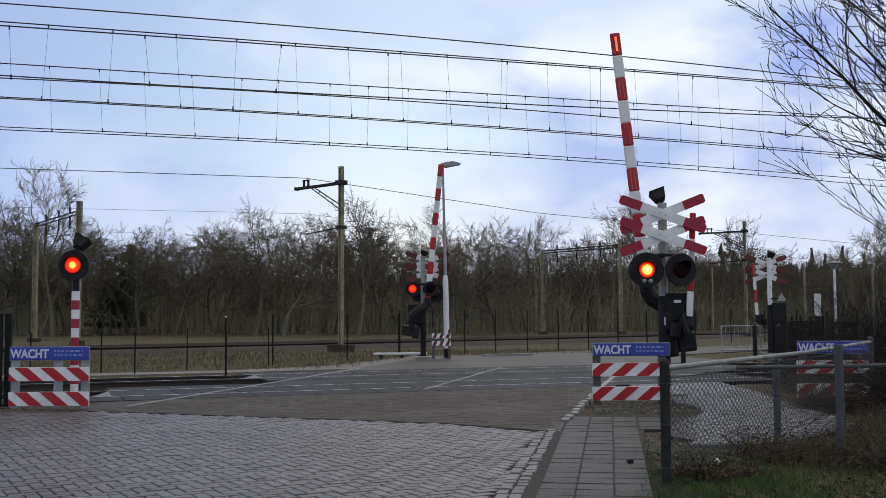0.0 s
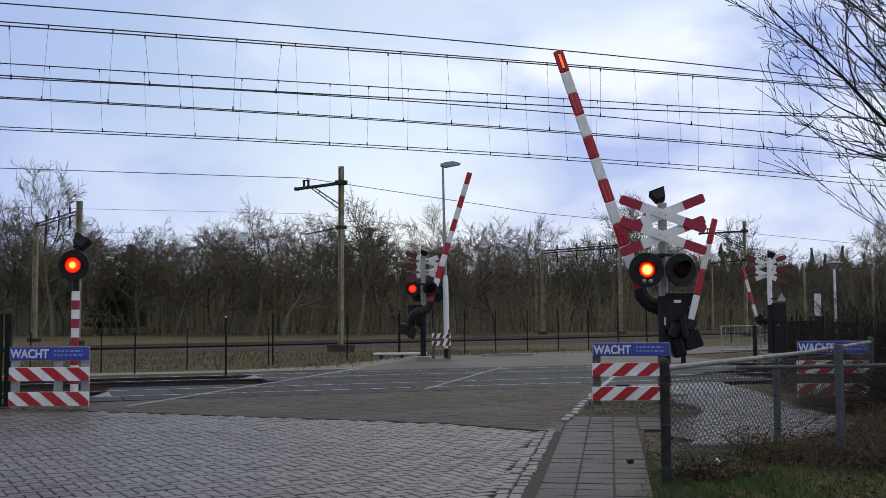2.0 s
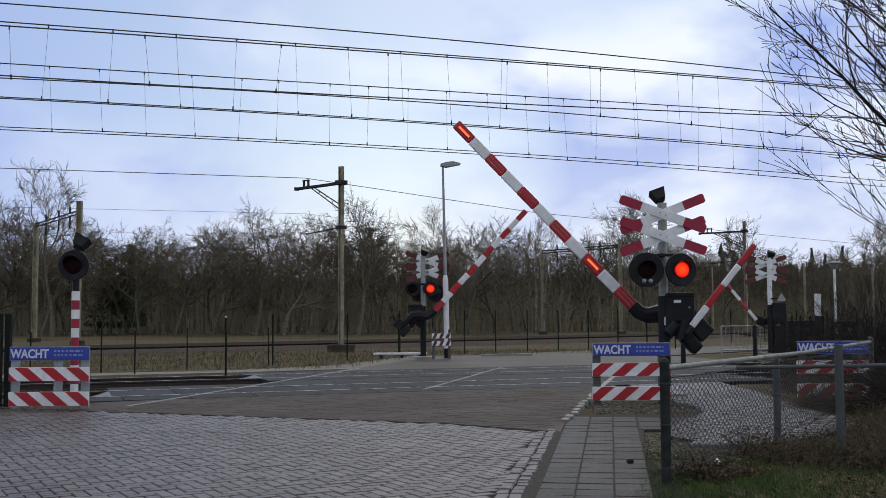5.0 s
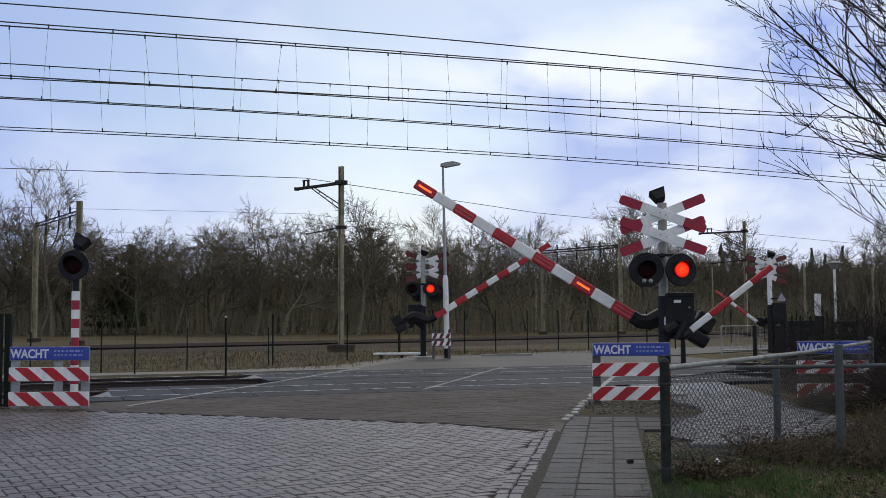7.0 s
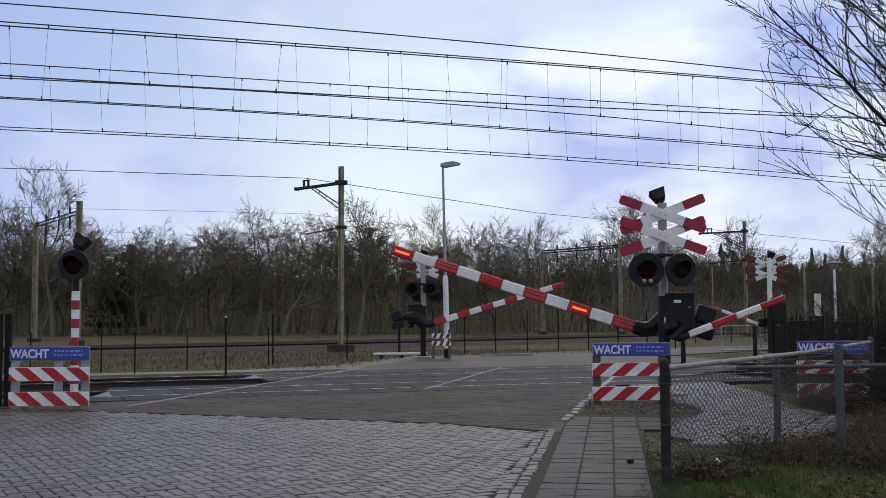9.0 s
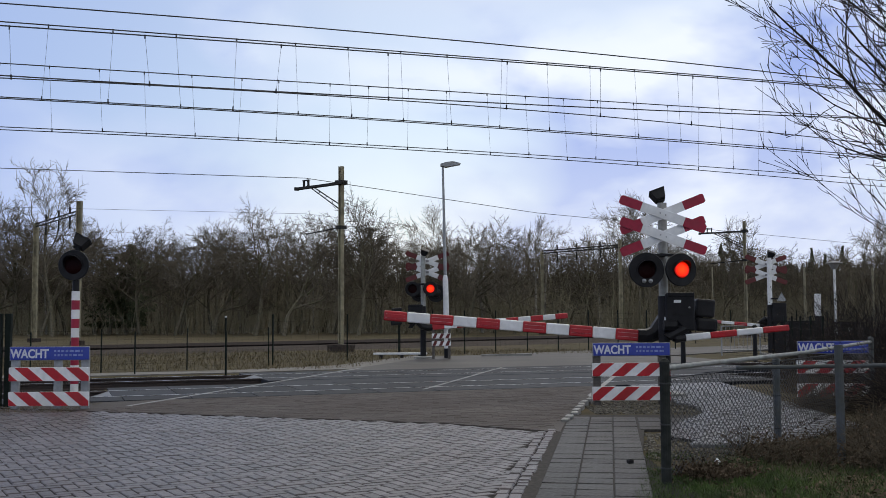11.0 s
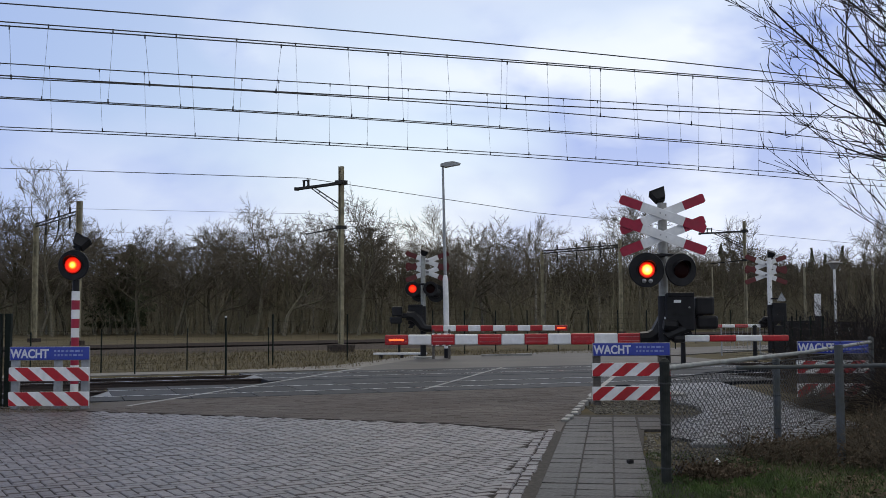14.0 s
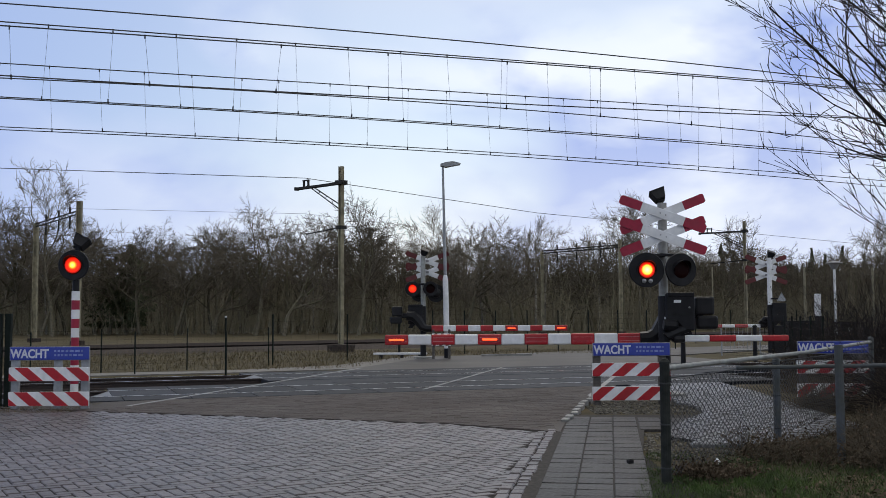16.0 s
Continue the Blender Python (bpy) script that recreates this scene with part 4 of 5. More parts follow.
# ---------------------------------------------------------------- street furniture
def street_lamp(x, y, h, arm):
    t = thing("street_lamp", pose(x, y, 0, 0, -1.0, 0), "white steel street lamp with a flat grey head", "street lamp", "street lamps")
    part("lower_column", cyl((0, 0, 0.3), (0, 0, 2.6), 0.095, seg=18), M_WHITE, t, "white lower column")
    part("column_foot", cyl((0, 0, -0.05), (0, 0, 0.32), 0.1, seg=18), M_BLACK, t, "black column foot")
    part("shoulder", cyl((0, 0, 2.6), (0, 0, 2.75), 0.095, 0.055, seg=18), M_WHITE, t)
    part("upper_column", cyl((0, 0, 2.75), (0, 0, h), 0.055, 0.035, seg=16), M_GALV, t, "slim grey column")
    head = prism([(-0.08, 0.0), (0.1, -0.05), (0.58, 0.03), (0.6, 0.07), (0.35, 0.14), (0.1, 0.12), (-0.08, 0.06)], -0.13, 0.13)
    part("lamp_head", head, M_GALV, t, "flat grey lamp head", pose(0, 0, h))
    return t


street_lamp(0.12, 34.75, 6.4, 1)


def post_top_lamp(x, y, h):
    t = thing("street_lamp", pose(x, y, 0), "pole-top lamp with a pale conical shade on a white pole", "street lamp", "street lamps")
    part("column", cyl((0, 0, -0.05), (0, 0, h), 0.06, 0.05, seg=14), M_WHITE, t, "white column")
    part("shade", lathe([(0.0, 0.0), (0.1, 0.0), (0.22, 0.22), (0.36, 0.26), (0.33, 0.31), (0.0, 0.37)], 24), M_STONE, t, "pale conical shade", pose(0, 0, h))
    return t


post_top_lamp(16.85, 45.0, 3.3)
for px, py, ph in ((15.9, 46, 3.4), (18.9, 46, 3.4), (20.6, 80, 5.0)):
    t = thing("wooden_pole", pose(px, py, 0), "slim pale pole beside the line", "pole", "slim poles")
    part("pole_shaft", cyl((0, 0, -0.05), (0, 0, ph), 0.06, 0.045, seg=10), M_MAST, t)
t = thing("information_board", pose(15.95, 44.6, 0, 0, 0, -25), "narrow white information board on a dark base", "sign")
part("board_panel", box((-0.13, -0.05, 1.3), (0.13, 0.05, 2.25), 0.01), M_WHITE, t, "white panel")
part("board_leg", box((-0.12, -0.03, -0.05), (0.12, 0.03, 1.3), 0.01), M_BLACK, t, "dark leg")

# white rail on the verge beside the far signal, and small posts there
t = thing("low_guard_rail", pose(0, 0, 0), "low white guard rail on dark blocks", "guard rail")
part("rail_bar", box((-2.36, 35.2, 0.1), (-0.55, 35.35, 0.17), 0.02), M_WHITE, t, "white bar")
for x in (-2.1, -1.4, -0.8):
    part("rail_block", box((x - 0.06, 35.22, -0.05), (x + 0.06, 35.33, 0.1), 0.01), M_BLACK, t)
t = thing("kerb_stones", pose(0, 0, 0), "pale flush kerb stones by the far road edge", "kerb")
for i in range(6):
    x = 1.3 + i * 0.3
    part("kerb_stone", box((x, 36.0 + 0.1 * i, -0.02), (x + 0.28, 36.2 + 0.1 * i, 0.07), 0.012), M_STONE, t)
small = thing("small_warning_board", pose(-0.1, 34.2, 0), "small red-and-white board beside the lamp column", "warning board")
part("board_post", box((-0.27, 0.03, -0.05), (-0.19, 0.1, 0.95), 0.005), M_WOODPOST, small)
part("board_post", box((0.25, 0.03, -0.05), (0.33, 0.1, 0.95), 0.005), M_WOODPOST, small)
for z in (0.42, 0.66):
    b = part("striped_board", box((-0.28, -0.015, z), (0.34, 0.015, z + 0.16), 0.004), M_WHITE, small, "striped board")
    for k in range(3):
        x = -0.26 + k * 0.21
        part("red_stripe", prism([(x, z + 0.003), (x + 0.1, z + 0.003), (x + 0.17, z + 0.157), (x + 0.07, z + 0.157)], -0.0185, -0.0155), M_DULLRED, b)

for x, y, h in ((9.5, 32.0, 1.0), (6.3, 27.6, 0.8)):
    t = thing("bollard", pose(x, y, 0), "dark slim bollard beside the cycle path", "bollard", "bollards")
    part("bollard_shaft", cyl((0, 0, -0.05), (0, 0, h), 0.07, 0.06, seg=14), M_BLACK, t)
    part("bollard_cap", lathe([(0.075, 0.0), (0.075, 0.03), (0.04, 0.06), (0.0, 0.065)], 14), M_DARKPOST, t, "", pose(0, 0, h))

t = thing("control_cabinet", pose(15.4, 39.8, 0), "dark control cabinet with a small white label", "cabinet")
part("cabinet_body", box((-0.25, -0.2, -0.05), (0.25, 0.2, 1.02), 0.02), M_BLACK, t)
part("cabinet_lid", box((-0.28, -0.23, 1.02), (0.28, 0.23, 1.08), 0.015), M_BLACK, t)
part("cabinet_label", box((-0.12, -0.207, 0.72), (0.02, -0.2015, 0.9)), M_WHITE, t, "small white label")

# hand gate of tubes beside the cycle path
t = thing("tube_gate", pose(9.7, 36.6, 0), "grey tubular guard gate beside the cycle path", "gate")
for x in (0.0, 1.35):
    part("gate_post", cyl((x, 0, -0.05), (x, 0, 1.0), 0.025, seg=10), M_GALV, t)
for z in (0.98, 0.15):
    part("gate_rail", cyl((0, 0, z), (1.35, 0, z), 0.022, seg=10), M_GALV, t)
for i in range(1, 9):
    part("gate_bar", cyl((i * 0.15, 0, 0.15), (i * 0.15, 0, 0.98), 0.008, seg=6), M_GALV, t)

# ---------------------------------------------------------------- trees
def bare_tree(seed, height, spread, trunk_r, twig_levels=4, lean=(0, 0)):
    """A leafless tree: trunk and limbs in one mesh, twigs in another."""
    rnd = random.Random(seed)
    wood, twigs = Soup(), Soup()

    def grow(p, d, length, r, level):
        n = 4 if level < 2 else (3 if level == 2 else (2 if level == 3 else 1))
        pts, rad = [p.copy()], [r]
        q = p.copy()
        for i in range(n):
            jitter = 0.13 if level == 0 else 0.27
            d = (d + Vector((rnd.gauss(0, jitter), rnd.gauss(0, jitter), rnd.gauss(0, jitter) + (0.03 if level else 0.0)))).normalized()
            q = q + d * (length / n)
            pts.append(q.copy())
            rad.append(r * (1 - 0.62 * (i + 1) / n))
        (wood if level < 2 else twigs).tube(pts, rad, 6 if level == 0 else (4 if level == 1 else 3))
        if level >= twig_levels:
            return
        kids = (9, 7, 6, 5, 3)[level]
        for k in range(kids):
            f = (0.3 if level == 0 else 0.25) + (0.7 if level == 0 else 0.75) * (k + rnd.random()) / kids
            f = min(f, 0.99)
            i = min(int(f * n), n - 1)
            base = pts[i].lerp(pts[i + 1], f * n - i)
            axis = (pts[i + 1] - pts[i]).normalized()
            side_v = axis.cross(Vector((rnd.gauss(0, 1), rnd.gauss(0, 1), rnd.gauss(0, 1)))).normalized()
            tilt = rnd.uniform(0.6, 1.1) * spread
            nd = (axis * math.cos(tilt) + side_v * math.sin(tilt)).normalized()
            if level == 0:
                nd.z = abs(nd.z) * 0.9 + 0.2
            reach = rnd.uniform(0.46, 0.62) * (1.1 - 0.45 * max(0.0, f - 0.4)) if level == 0 else rnd.uniform(0.40, 0.6)
            grow(base, nd.normalized(), length * reach, max(0.017, rad[i] * rnd.uniform(0.48, 0.66)), level + 1)

    grow(Vector((0, 0, -0.1)), Vector((lean[0], lean[1], 1)).normalized(), height * 0.72, trunk_r, 0)
    return wood.mesh("trunk", None), twigs.mesh("crown", None)


def tree_thing(meshes, m, bark, label, group="woodland trees"):
    t = thing("bare_tree", m, label, "tree", group)
    for me, mt, nm in ((meshes[0], bark, "trunk"), (meshes[1], M_CROWN, "crown")):
        if not me.materials:
            me.materials.append(mt)
        o = new(nm, me)
        o.parent = t
    return t


rnd = random.Random(11)
kinds = [bare_tree(s, h, sp, r) for s, h, sp, r in ((1, 10.5, 0.95, 0.2), (2, 11, 0.85, 0.2), (3, 10, 1.0, 0.19), (4, 12, 0.7, 0.17), (5, 9.5, 1.0, 0.2), (6, 10, 0.6, 0.12))]


def wood_edge(x):
    """Distance of the wood's front edge."""
    return 84 + 0.35 * max(0, x) + 0.002 * x * x


def tree_height(x):
    return 1.0 if x < 10 else max(0.9, 1.0 - 0.002 * (x - 10))


for row in range(3):
    x = -52 + row * 1.3
    while x < 62:
        y = wood_edge(x) + row * 5 + rnd.uniform(0, 4)
        k = rnd.randrange(6)
        s = rnd.uniform(0.68, 0.9) * tree_height(x) * (1 + 0.02 * row)
        bark = M_BARK
        t = tree_thing(kinds[k], pose(x + rnd.uniform(-1, 1), y, 0, 0, 0, rnd.uniform(0, 360)) , bark, "leafless oak in a winter wood" if k < 5 else "slender leafless tree in a winter wood")
        t.scale = (s, s, s)
        x += rnd.uniform(2.6, 4.6)

for x, y, k, s in ((-29.8, 80, 3, 0.98), (-34, 82, 0, 0.95), (-36.5, 84, 4, 1.0), (-24, 83, 2, 0.86), (-21, 82, 1, 0.84), (-18, 82, 4, 0.86), (-31.5, 82, 1, 0.86), (-6.4, 79, 0, 0.92), (-12.0, 79, 4, 0.94), (-14.5, 81, 0, 0.88), (1.6, 78, 1, 0.82), (5.5, 80, 2, 0.74)):
    t = tree_thing(kinds[k], pose(x, y, 0, 0, 0, 40 * k), M_BARK, "tall leafless oak at the edge of the wood")
    t.scale = (s, s, s)

# brush, saplings and trunks that fill the wood
brush, stems, birch = Soup(), Soup(), Soup()
for _ in range(8000):
    x = rnd.uniform(-62, 85)
    y = wood_edge(x) + rnd.uniform(-1.0, 26)
    h = rnd.uniform(1.2, 6.3) * tree_height(x)
    p = Vector((x, y, 0))
    d = Vector((rnd.gauss(0, 0.2), rnd.gauss(0, 0.15), 1)).normalized()
    r = rnd.uniform(0.012, 0.036)
    pts = [p, p + d * h * 0.35 + Vector((rnd.gauss(0, 0.12), 0, 0)), p + d * h * 0.7 + Vector((rnd.gauss(0, 0.25), 0, 0)), p + d * h + Vector((rnd.gauss(0, 0.4), 0, 0))]
    brush.tube(pts, [r, r * 0.75, r * 0.5, r * 0.15], 3)
    for j in range(5):
        b = pts[1].lerp(pts[2], rnd.random())
        e = b + Vector((rnd.gauss(0, 0.7), rnd.gauss(0, 0.3), rnd.uniform(0.1, 0.9)))
        brush.tube([b, e], [r * 0.45, r * 0.15], 3)
for _ in range(420):
    x = rnd.uniform(-62, 85)
    y = wood_edge(x) + rnd.uniform(0, 24)
    h = rnd.uniform(5, 8) * tree_height(x)
    r = rnd.uniform(0.06, 0.14)
    tgt = birch if rnd.random() < 0.28 else stems
    lean_x = rnd.gauss(0, 0.3)
    tgt.tube([Vector((x, y, 0)), Vector((x + lean_x, y, h))], [r, r * 0.4], 5)
for so, mt, nm, lb in ((brush, M_TWIG, "woodland_brush", "dense brown leafless brushwood"), (stems, M_BARK, "woodland_stems", "dark tree stems deep in the wood"), (birch, M_BIRCH, "birch_stems", "pale birch stems in the wood")):
    tagged(part(nm, so.mesh(nm, mt), None), lb, "woodland", kind="stuff")

# far wood behind, a ragged dark bank
fb = Soup()
xs = np.linspace(-140, 190, 3400)
top = [Vector((x, 118 + 0.25 * max(0, x), 6.1 * (1 + 0.2 * min(1.0, max(0.0, (x - 16) / 14))) + 0.8 * noise.noise((x * 0.15, 3, 0)) + 0.6 * noise.noise((x * 0.6, 8, 0)) + rnd.uniform(-0.7, 0.7))) for x in xs]
for i in range(3399):
    fb.quad(Vector((top[i].x, top[i].y - 3, -0.2)), Vector((top[i + 1].x, top[i + 1].y - 3, -0.2)), top[i + 1], top[i])
M_FARWOOD = mat("far_wood", (0.24, 0.21, 0.15), 1.0, scale=1.6, vary=0.6, bump=0, spec=0.05)
tagged(part("backdrop", fb.mesh("backdrop", M_FARWOOD), None), "dark far wood closing the view", "woodland", kind="structure")


def conifer(x, y, h, w, seed, n=7000, base=0.12, full=0.0):
    """Needle sprays in loose tiers; full rounds the crown like a pine's."""
    rn = random.Random(seed)
    t = thing("conifer", pose(x, y, 0), "dark green conifer in the wood", "tree", "conifers")
    part("trunk", cyl((0, 0, -0.1), (0, 0, h * 0.95), 0.14, 0.03, seg=8), M_BARK, t)
    so = Soup()
    tiers = [(rn.random(), rn.uniform(0, 6.28), rn.uniform(0.55, 1.0)) for _ in range(60)]
    for _ in range(n):
        f, a, out = rn.choice(tiers)
        f = min(0.995, max(0.0, f + rn.gauss(0, 0.02)))
        a += rn.gauss(0, 0.28)
        z = h * (base + (1 - base) * f)
        shape = (1 - full) * (1 - f) ** 0.8 + full * math.sqrt(max(0.0, 1 - (2 * f - 0.9) ** 2 / 1.3))
        rr = w * shape * out * rn.uniform(0.2, 1.0) + 0.05
        tip = Vector((rr * math.cos(a), rr * math.sin(a), z + 0.12 * rr * (1 if full else -1)))
        root = tip - Vector((math.cos(a) * 0.3, math.sin(a) * 0.3, -0.08))
        sd = Vector((-math.sin(a), math.cos(a), 0)) * rn.uniform(0.03, 0.09)
        so.tri(root, tip + sd, tip - sd - Vector((0, 0, 0.15)))
    part("crown", so.mesh("crown", M_NEEDLE), None, t, "dark needle crown")


conifer(-26.2, 87, 7.5, 3.0, 1, 4200, 0.08, 0.35)
conifer(-28.4, 89, 6.2, 2.6, 3, 2600, 0.08, 0.3)
for i, (x, h) in enumerate(((32.5, 10.2), (34.2, 9.4), (36, 9.6), (39, 8.9), (44.5, 9.8), (46.5, 9.1), (49, 10.2), (52, 9.3), (57, 9.8), (62, 9.4))):
    conifer(x, 122 + i, h * 0.95, 1.9, 20 + i, 1800)


# near tree at the right, mostly outside the view
def near_tree():
    rn = random.Random(8)
    t = thing("roadside_tree", pose(7.4, 11.4, 0), "leafless roadside tree with long bare twigs", "tree")
    wood, tw = Soup(), Soup()
    kids = (11, 5, 3)

    def grow(p, d, length, r, level):
        n = 10 if level == 0 else (7 if level == 1 else 5)
        wob = (0.05, 0.09, 0.11, 0.12)[level]
        pts, rad = [p.copy()], [r]
        q = p.copy()
        for i in range(n):
            d = (d + Vector((rn.gauss(0, wob), rn.gauss(0, wob), rn.gauss(0, wob) + (0.012 if level == 0 else 0.05)))).normalized()
            q = q + d * (length / n)
            pts.append(q.copy())
            rad.append(max(0.0036, r * (1 - 0.85 * (i + 1) / n)))
        (wood if level < 1 else tw).tube(pts, rad, 6 if level < 1 else 4)
        if level >= 3:
            return
        for k in range(kids[level]):
            f = 0.16 + 0.82 * (k + rn.random()) / kids[level]
            i = min(int(f * n), n - 1)
            b = pts[i].lerp(pts[i + 1], f * n - i)
            ax = (pts[i + 1] - pts[i]).normalized()
            sv = ax.cross(Vector((rn.gauss(0, 1), rn.gauss(0, 1), rn.gauss(0, 1)))).normalized()
            tilt = rn.uniform(0.3, 0.65)
            grow(b, (ax * math.cos(tilt) + sv * math.sin(tilt)).normalized(), length * rn.uniform(0.22, 0.46), max(0.0048, rad[i] * 0.5), level + 1)

    part("trunk", cyl((0, 0, -0.1), (0.1, 0, 3.6), 0.16, 0.1, seg=12), M_BARK, t)
    limbs = ((0.25, -0.83, 0.55, 3.6, 0.026), (0.5, -0.80, 0.60, 3.7, 0.028), (0.75, -0.76, 0.66, 4.3, 0.032), (0.95, -0.72, 0.69, 5.4, 0.05), (1.25, -0.70, 0.71, 4.7, 0.046),
             (1.55, -0.70, 0.72, 4.2, 0.04), (1.9, -0.72, 0.69, 3.9, 0.038), (2.3, -0.74, 0.67, 3.9, 0.038), (2.8, -0.82, 0.57, 3.9, 0.036))
    for z, dx, dz, L, r in limbs:
        grow(Vector((0.0, rn.uniform(-0.2, 0.2), z)), Vector((dx, rn.uniform(-0.2, 0.1), dz)).normalized(), L, r, 0)
    part("limb", wood.mesh("limb", M_NEARTWIG), None, t)
    part("crown", tw.mesh("crown", M_NEARTWIG), None, t)


near_tree()


# ---------------------------------------------------------------- verge and loose stuff
rv = random.Random(21)


def scatter_blades(name, n, area, h, width, material, label, bend=0.5):
    """Many short blades over a region given by a function."""
    so = Soup()
    made = 0
    while made < n:
        x, y = area()
        if x is None:
            continue
        made += 1
        hh = h * rv.uniform(0.4, 1.2)
        a = rv.uniform(0, 6.28)
        side_v = Vector((math.cos(a), math.sin(a), 0)) * width * rv.uniform(0.5, 1.2)
        z = ground_z(x, y) - 0.005
        tip = Vector((x + rv.gauss(0, bend) * hh, y + rv.gauss(0, bend) * hh, z + hh))
        so.tri(Vector((x, y, z)) - side_v, Vector((x, y, z)) + side_v, tip)
    return tagged(part(name, so.mesh(name, material), None), label, "grass", kind="stuff")


def verge_edge(y):
    """The footpath's right-hand edge."""
    return 1.5 + 0.2 * (y - 8.1) if y > 8.1 else 1.5


def right_verge():
    y = rv.uniform(6.8, 12.5)
    x = rv.uniform(verge_edge(y) + 0.02, 6.0)
    if y > 10.9 and x < 2.9:
        return None, None
    if noise.noise((x * 1.6, y * 1.6, 4)) + 0.25 * (10.5 - y) < rv.uniform(-0.5, 0.3):
        return None, None
    return x, y


def far_verge():
    x = rv.uniform(-24, 8)
    y = rv.uniform(28, 43)
    d = y - SLOPE * x
    if d < 29.4 or (x > ROADX(-5.4, y) and y < 38):
        return None, None
    return x, y


def left_verge():
    x = rv.uniform(-12, -5.6)
    y = rv.uniform(15.6, 18.6)
    if y - SLOPE * x > 19.4 or x > ROADX(-5.1, y):
        return None, None
    return x, y


scatter_blades("verge_grass", 30000, right_verge, 0.06, 0.004, M_GRASS, "short green verge grass by the footpath")
def near_verge():
    y = rv.uniform(6.9, 9.7)
    x = rv.uniform(verge_edge(y) - 0.03, 2.7 + 0.5 * rv.random())
    return (x, y) if noise.noise((x * 2.3, y * 2.3, 7)) > rv.uniform(-0.7, 0.2) else (None, None)


M_LUSH = mat("lush_grass_blade", (0.06, 0.105, 0.02), 0.8, scale=3, vary=0.5, bump=0, island_random=0.5)
scatter_blades("verge_grass", 12000, near_verge, 0.065, 0.005, M_LUSH, "greener grass tufts at the fence post")
scatter_blades("dry_grass", 16000, far_verge, 0.16, 0.012, M_DRY, "dry yellowish grass before the branch line")
scatter_blades("verge_grass", 6000, left_verge, 0.07, 0.006, M_DRY, "thin dry grass by the crossing")

lf = Soup()
for _ in range(9000):
    y = rv.uniform(7.6, 14.2)
    x = rv.uniform(verge_edge(y) + 0.1, 7.5)
    if y > 11.0 and x < 2.6 + 0.5 * (y - 11):
        continue
    if noise.noise((x * 0.9, y * 0.9, 9)) < -0.1 and rv.random() < 0.8:
        continue
    a, r = rv.uniform(0, 6.28), rv.uniform(0.012, 0.03)
    z = ground_z(x, y) + rv.uniform(0.0, 0.05)
    u, w = Vector((math.cos(a), math.sin(a), rv.gauss(0, 0.35))) * r, Vector((-math.sin(a), math.cos(a), rv.gauss(0, 0.35))) * r * 0.6
    c = Vector((x, y, z))
    lf.quad(c - u, c - w, c + u, c + w)
tagged(part("dead_leaves", lf.mesh("dead_leaves", M_LEAF), None), "brown dead leaves over the verge", "leaves", kind="stuff")


def thicket(name, cx, cy, rx, ry, h, n, seed, leaves):
    """A tangle of arching brown stems with some dead leaves."""
    rn = random.Random(seed)
    t = thing(name, pose(cx, cy, 0), "tangled brown leafless bramble thicket on the verge", "shrub", "verge shrubs")
    so, ls = Soup(), Soup()
    for _ in range(n):
        a, f = rn.uniform(0, 6.28), math.sqrt(rn.random())
        p = Vector((rx * f * math.cos(a), ry * f * math.sin(a), -0.05))
        d = Vector((rn.gauss(0, 0.55), rn.gauss(0, 0.55), 1)).normalized()
        L = h * rn.uniform(0.5, 1.25)
        pts, q = [p], p.copy()
        for k in range(5):
            d = (d + Vector((rn.gauss(0, 0.22), rn.gauss(0, 0.22), rn.gauss(-0.14, 0.2)))).normalized()
            q = q + d * (L / 5)
            if q.z < 0.02:
                q.z = 0.02
            pts.append(q.copy())
            if rn.random() < leaves:
                u = Vector((rn.gauss(0, 1), rn.gauss(0, 1), rn.gauss(0, 1))).normalized() * 0.02
                w = u.cross(Vector((rn.gauss(0, 1), rn.gauss(0, 1), rn.gauss(0, 1)))).normalized() * 0.011
                ls.quad(q - u, q - w, q + u, q + w)
        r = rn.uniform(0.002, 0.006)
        so.tube(pts, [r * (1 - 0.13 * k) for k in range(6)], 3)
    part("stem_tangle", so.mesh("stem_tangle", M_STEM if h < 1.0 else M_NEARTWIG), None, t)["kind"] = "stuff"
    part("foliage", ls.mesh("foliage", M_LEAF), None, t)["kind"] = "stuff"


thicket("bramble", 4.0, 10.5, 1.1, 0.9, 0.3, 1200, 1, 0.35)
thicket("bramble", 2.35, 9.2, 0.35, 0.25, 0.14, 260, 11, 1.0)
thicket("bramble", 5.6, 11.8, 1.0, 1.2, 0.5, 1300, 2, 0.3)
thicket("bramble", 4.7, 9.9, 0.8, 0.8, 0.55, 1400, 3, 0.4)
thicket("bramble", 6.6, 13.2, 0.8, 1.5, 1.7, 1700, 4, 0.25)

thicket("bramble", 6.0, 15.6, 0.8, 0.7, 0.55, 900, 5, 0.25)
thicket("bramble", 7.2, 18.6, 0.9, 1.2, 0.9, 1200, 6, 0.25)
thicket("bramble", 6.8, 19.2, 0.6, 0.7, 0.35, 500, 7, 0.25)

